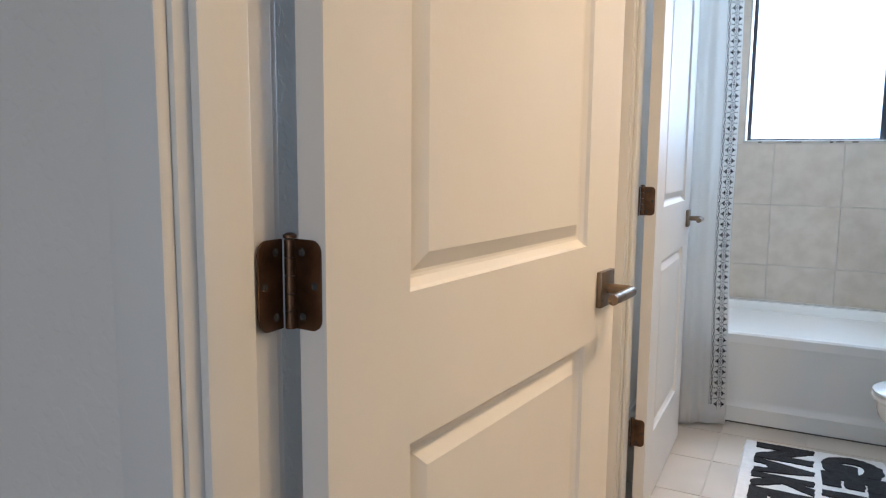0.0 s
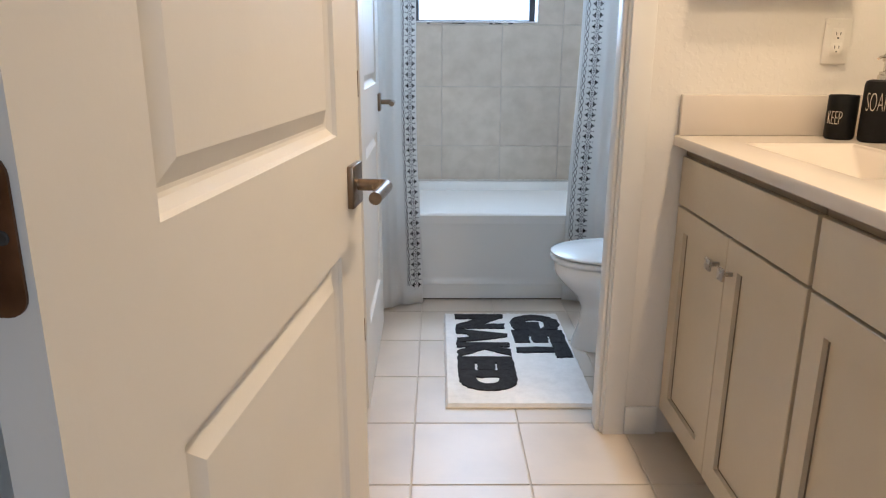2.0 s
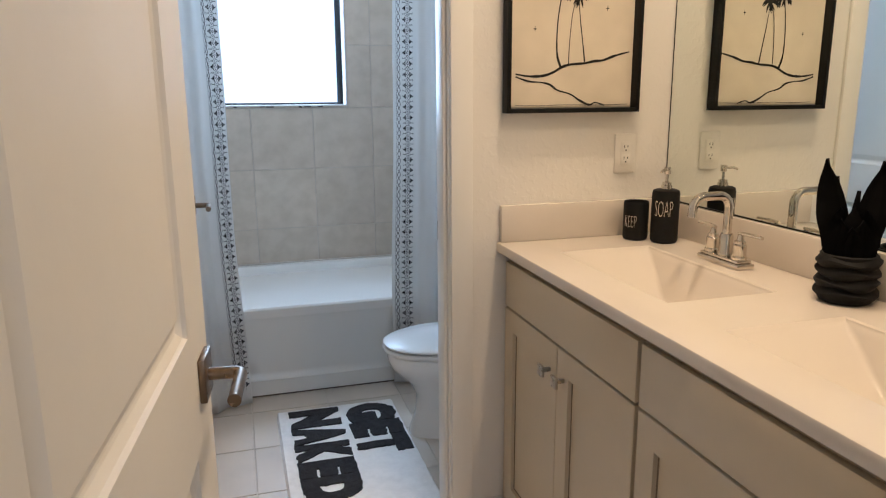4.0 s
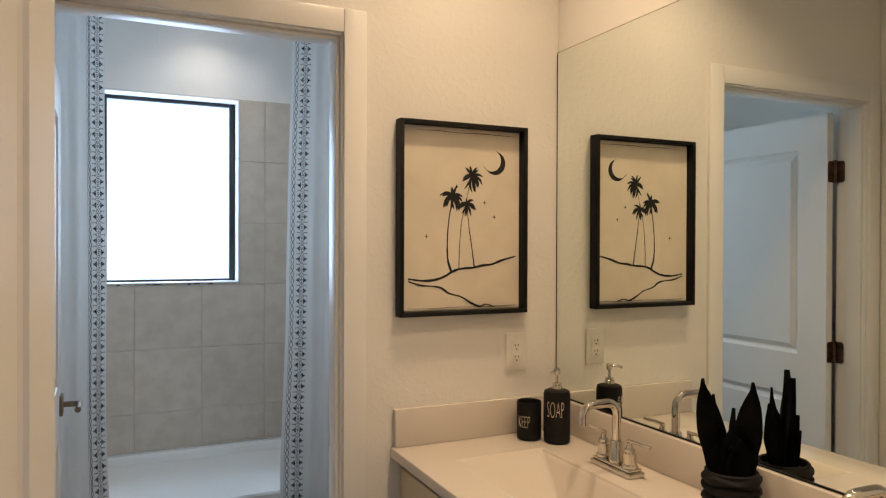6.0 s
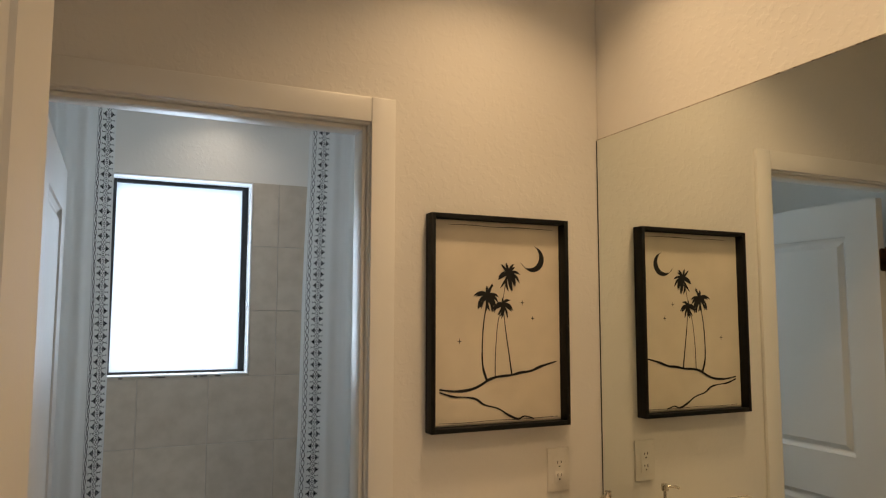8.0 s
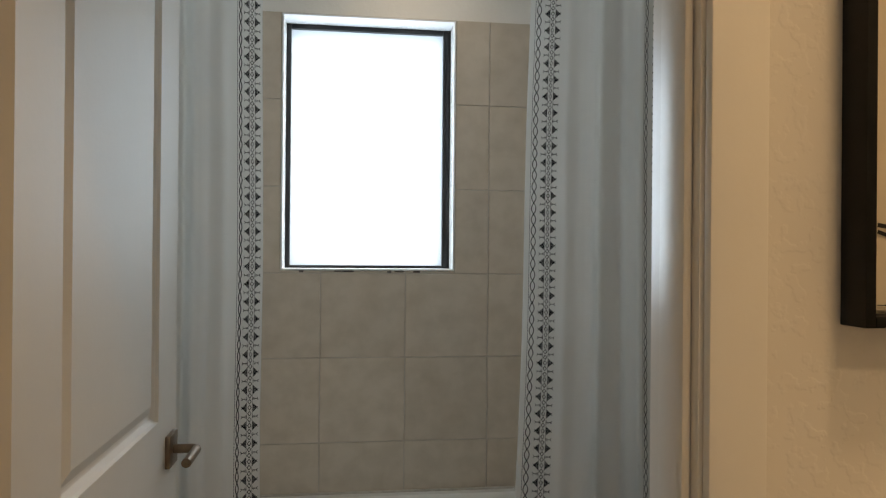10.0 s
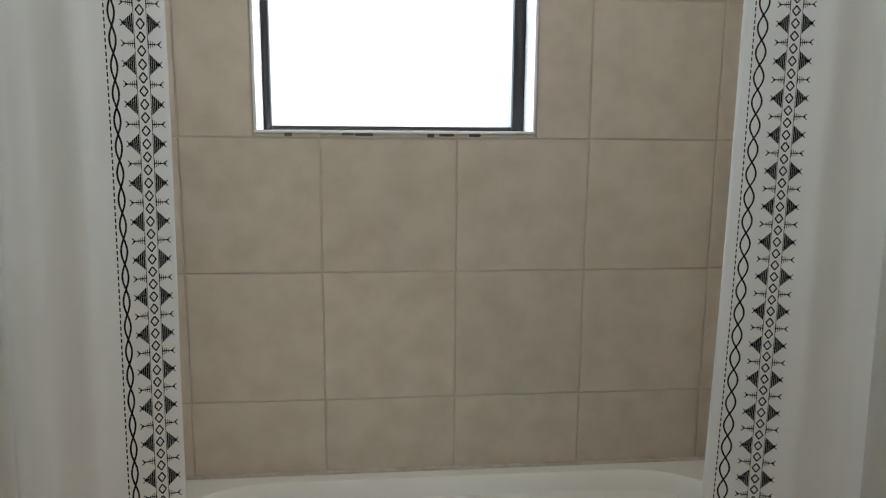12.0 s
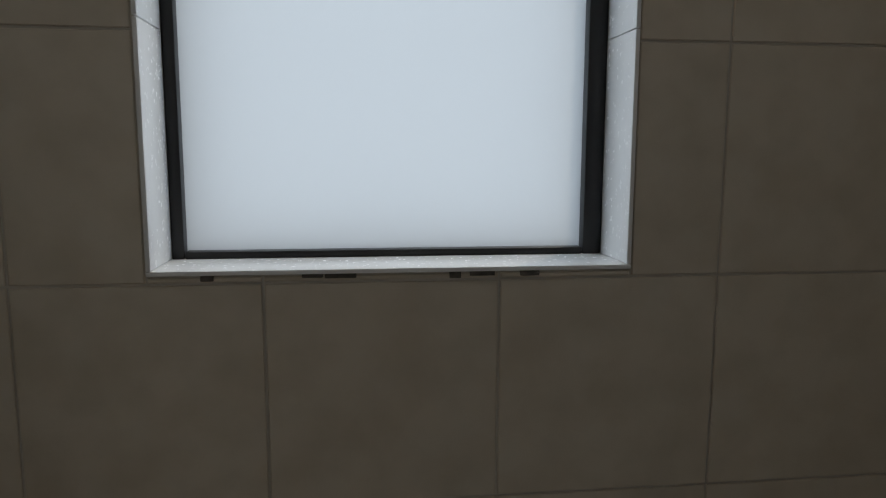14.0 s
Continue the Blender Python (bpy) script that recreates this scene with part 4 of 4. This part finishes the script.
def tumbler():
    ob = thing("tumbler", -0.155, -0.084, TOP, "matt black ceramic tumbler with thin lettering", "cup")
    prof = ((0.0, 0.002), (0.031, 0.0), (0.0345, 0.003), (0.036, 0.010), (0.036, 0.108), (0.0345, 0.112), (0.0325, 0.110), (0.032, 0.012), (0.0, 0.010))
    part("cup_body", lathe(prof, 40), BLACK, ob)
    part("lettering", wrapped_text("KEEP", 0.036, 0.040, 0.032, -146, 0.036), LETTER, ob, "thin white lettering", False)


def soap_dispenser():
    ob = thing("soap_dispenser", -0.100, -0.147, TOP, "matt black soap bottle with a polished pump", "soap dispenser")
    prof = ((0.0, 0.0), (0.033, 0.0), (0.0375, 0.004), (0.0385, 0.012), (0.0385, 0.140), (0.036, 0.149), (0.028, 0.1525), (0.014, 0.153), (0.0, 0.153))
    part("bottle", lathe(prof, 44), BLACK, ob)
    part("lettering", wrapped_text("SOAP", 0.0385, 0.078, 0.044, -130, 0.050), LETTER, ob, "thin white lettering", False)
    part("collar", lathe(((0.0150, 0.1532), (0.0150, 0.164), (0.0125, 0.1655), (0.0125, 0.172), (0.005, 0.174)), 28), CHROME, ob)
    part("pump_stem", lathe(((0.0045, 0.174), (0.0045, 0.196)), 16), CHROME, ob)
    part("pump_head", lathe(((0.0085, 0.196), (0.0095, 0.198), (0.0095, 0.212), (0.0075, 0.2145)), 20), CHROME, ob)
    part("nozzle", tube([(0, 0, 0.207), (-0.024, -0.014, 0.2075), (-0.033, -0.019, 0.203)], 0.0034, 10), CHROME, ob)


tumbler()
soap_dispenser()


def blade(length, width, bend, thick=0.004, n=12):
    """A stiff upright sword leaf, cupped, with a pointed tip and a slightly wavy edge."""
    rings = []
    for i in range(n + 1):
        t = i / n
        w = width / 2 * (0.62 + 0.75 * math.sin(math.pi * min(1, t * 0.95) ** 0.9) * 0.52) * (1 - max(0, (t - 0.62) / 0.38) ** 1.5) + 0.0006
        w *= 1 + 0.05 * math.sin(t * 17)
        x, z, cup = bend * t * t, length * t, width * 0.18
        rings.append([(x + cup, -w, z), (x - thick / 2, 0, z), (x + cup, w, z), (x + thick, w * 0.5, z), (x + thick * 0.9, 0, z), (x + thick, -w * 0.5, z)])
    return loft(rings)


def potted_plant():
    ob = thing("potted_plant", -0.084, -0.772, TOP, "black artificial snake plant in a ribbed black pot", "plant")
    prof = [(0.0, 0.0), (0.046, 0.0), (0.050, 0.004)]
    for k in range(4):
        z = 0.010 + k * 0.0215
        prof += [(0.0525, z), (0.0605, z + 0.0095), (0.0605, z + 0.0125), (0.0535, z + 0.0205)]
    prof += [(0.054, 0.098), (0.051, 0.101), (0.0475, 0.099), (0.046, 0.080), (0.0, 0.078)]
    bm = lathe(prof, 48)
    for v in bm.verts:
        a = math.atan2(v.co.y, v.co.x)
        r = math.hypot(v.co.x, v.co.y)
        if 0.052 < r and v.co.z < 0.095:
            v.co.z += 0.0035 * math.sin(3 * a + v.co.z * 120)
    part("pot", bm, POT, ob, "ribbed matt black pot")
    rng = random.Random(9)
    # (azimuth, lean in degrees, length, width, bend)
    for az, lean, length, width, bend, spin in ((133, 9.0, 0.220, 0.060, 0.010, -160), (-47, 5.0, 0.216, 0.058, 0.008, -115), (150, 4, 0.122, 0.060, 0.004, -137), (-60, 3, 0.118, 0.060, 0.004, -140), (-137, 2, 0.128, 0.040, 0.003, -137), (-100, 5, 0.100, 0.050, 0.004, -120), (175, 5, 0.100, 0.050, 0.004, -150),
                                                (-137, 4, 0.085, 0.044, 0.004, -137), (105, 5, 0.180, 0.024, 0.008, 100), (20, 4, 0.150, 0.034, 0.006, 100), (-15, 11, 0.150, 0.040, 0.006, 150), (95, 7, 0.135, 0.040, 0.006, 130)):
        leaf = part("leaf", blade(length, width, bend), LEAF, ob, "stiff black sword leaf")
        a = radians(az)
        axis = Vector((-math.sin(a), math.cos(a), 0))
        leaf.matrix_basis = Matrix.Translation((0.017 * math.cos(a), 0.017 * math.sin(a), 0.074)) @ Matrix.Rotation(radians(lean), 4, axis) @ Matrix.Rotation(radians(spin), 4, "Z")
    part("soil", lathe(((0.0, 0.0800), (0.045, 0.0805), (0.044, 0.084), (0.0, 0.086)), 24), POT, ob, "black filler in the pot")


potted_plant()

# ---- ceiling lamps ----
for lx, ly, label in ((-0.846, 1.79, "round white recessed ceiling lamp over the tub, lit"), (-0.40, -0.44, "round white recessed ceiling lamp over the vanity, lit"), (-0.40, -1.15, "round white recessed ceiling lamp over the vanity, lit")):
    ob = thing("ceiling_light", lx, ly, H, label, "ceiling light", "recessed ceiling lamps")
    part("trim_ring", lathe(((0.066, -0.008), (0.070, -0.012), (0.084, -0.010), (0.089, -0.004), (0.089, -0.0005), (0.066, -0.0005)), 40, cap=False), TRIM, ob)
    part("diffuser", lathe(((0.0, -0.0045), (0.0655, -0.0045), (0.0655, -0.001), (0.0, -0.001)), 40), LAMP_ON, ob, "glowing white diffuser")


# ---- tiles ----
def tile_mesh(w, h, t, cache={}):
    key = (round(w, 4), round(h, 4), t)
    if key not in cache:
        bm = bmesh.new()
        e = 0.0014
        lower = [bm.verts.new((x, y, 0)) for x, y in ((-w / 2, -h / 2), (w / 2, -h / 2), (w / 2, h / 2), (-w / 2, h / 2))]
        mid = [bm.verts.new((v.co.x, v.co.y, t - e)) for v in lower]
        top = [bm.verts.new((v.co.x - math.copysign(e, v.co.x), v.co.y - math.copysign(e, v.co.y), t)) for v in lower]
        for a, b in ((lower, mid), (mid, top)):
            for k in range(4):
                bm.faces.new((a[k], a[(k + 1) % 4], b[(k + 1) % 4], b[k]))
        bm.faces.new(top)
        cache[key] = mesh_of("tile", bm, GROUT, False)
    return cache[key]


def lay_tiles(parent, mat, u_lines, v_lines, hole, place, joint, t, name="tile"):
    """Tiles between the joint lines u and v, cut round one hole; place(u, v) gives the pose of a tile's middle."""
    for ua, ub in zip(u_lines, u_lines[1:]):
        for va, vb in zip(v_lines, v_lines[1:]):
            rects = [(ua, ub, va, vb)]
            if hole:
                a, b, c, d = hole
                if ua < b and ub > a and va < d and vb > c:
                    rects = [(ua, min(ub, a), va, vb), (max(ua, b), ub, va, vb), (max(ua, a), min(ub, b), va, min(vb, c)), (max(ua, a), min(ub, b), max(va, d), vb)]
            for p, q, r, s in rects:
                if q - p < 0.015 or s - r < 0.009:
                    continue
                data = tile_mesh(q - p - joint, s - r - joint, t)
                data.materials[0] = mat
                ob = new(name, data)
                ob.parent = parent
                jig = random.Random(round((p * 37 + r * 91) * 1000))
                ob.matrix_basis = place((p + q) / 2, (r + s) / 2) @ pose(0, 0, jig.uniform(-0.0003, 0.0003), jig.uniform(-0.08, 0.08), jig.uniform(-0.08, 0.08), jig.uniform(-0.12, 0.12))


P = 0.327
u = [-1.6445] + [-0.527 + P * k for k in (-3, -2, -1, 0, 1)] + [-0.0785]
v = [0.413, 0.609, 0.935, 1.261, 1.592, 1.925, 2.260]
lay_tiles(wall_north, WALL_TILE, u, v, (-1.3335, -0.6615, 1.2715, 2.2565), lambda a, b: pose(a, FAR + 0.0118, b, 90, 0, 0), 0.0035, 0.0115)
part("grout_bed", wall_with_hole(-1.6445, -0.0785, FAR + 0.0035, FAR + 0.0118, 0.412, 2.259, (-1.3335, -0.6615, 1.2715, 2.2565)), GROUT_LIGHT, wall_north, "sandy grout between the wall tiles", False)
part("caulk_bead", boxed(-1.633, -0.091, FAR - 0.0105, FAR + 0.0025, 0.4065, 0.4185, bevel=0.0012), CAULK, wall_north, "cream caulk bead along the tub rim")
side = [1.170] + [FAR - 0.004 - P * k for k in (2, 1)] + [FAR - 0.001]
part("grout_bed", boxed(-1.6448, -1.6385, 1.171, FAR + 0.003, 0.412, 2.259), GROUT_LIGHT, wall_left_tub, "", False)
part("grout_bed", boxed(-0.0845, -0.0782, 1.171, FAR + 0.003, 0.412, 2.259), GROUT_LIGHT, wall_alcove_end, "", False)
lay_tiles(wall_left_tub, WALL_TILE, side, v, None, lambda a, b: pose(-1.6448, a, b, 90, 0, 90), 0.0035, 0.0105)
lay_tiles(wall_alcove_end, WALL_TILE, side, v, None, lambda a, b: pose(-0.0782, a, b, 90, 0, -90), 0.0035, 0.0105)
# dirty joint under the window reveal
rng = random.Random(12)
bm = bmesh.new()
x = -1.32
while x < -0.68:
    w = rng.uniform(0.012, 0.05)
    if rng.random() < 0.6:
        box(bm, x, x + w, FAR - 0.0012, FAR + 0.004, 1.2655 + rng.uniform(-0.003, 0.002), 1.2722, 0.0008, 1)
    x += w + rng.uniform(0.0, 0.04)
part("mildew_joint", bm, DIRT, window, "mildew stains along the joint").matrix_parent_inverse = window.matrix_world.inverted()
bpy.context.view_layer.update()
fx = [-1.644] + [-0.950 + 0.325 * k for k in (-2, -1, 0, 1, 2)] + [-0.003]
fy = [-1.699] + [0.056 + 0.3275 * k for k in (-5, -4, -3, -2, -1, 0, 1, 2, 3)] + [1.205]
lay_tiles(floor_slab, FLOOR_TILE, fx, fy, None, lambda a, b: pose(a, b, -0.0055), 0.0045, 0.0055, "floor_tile")
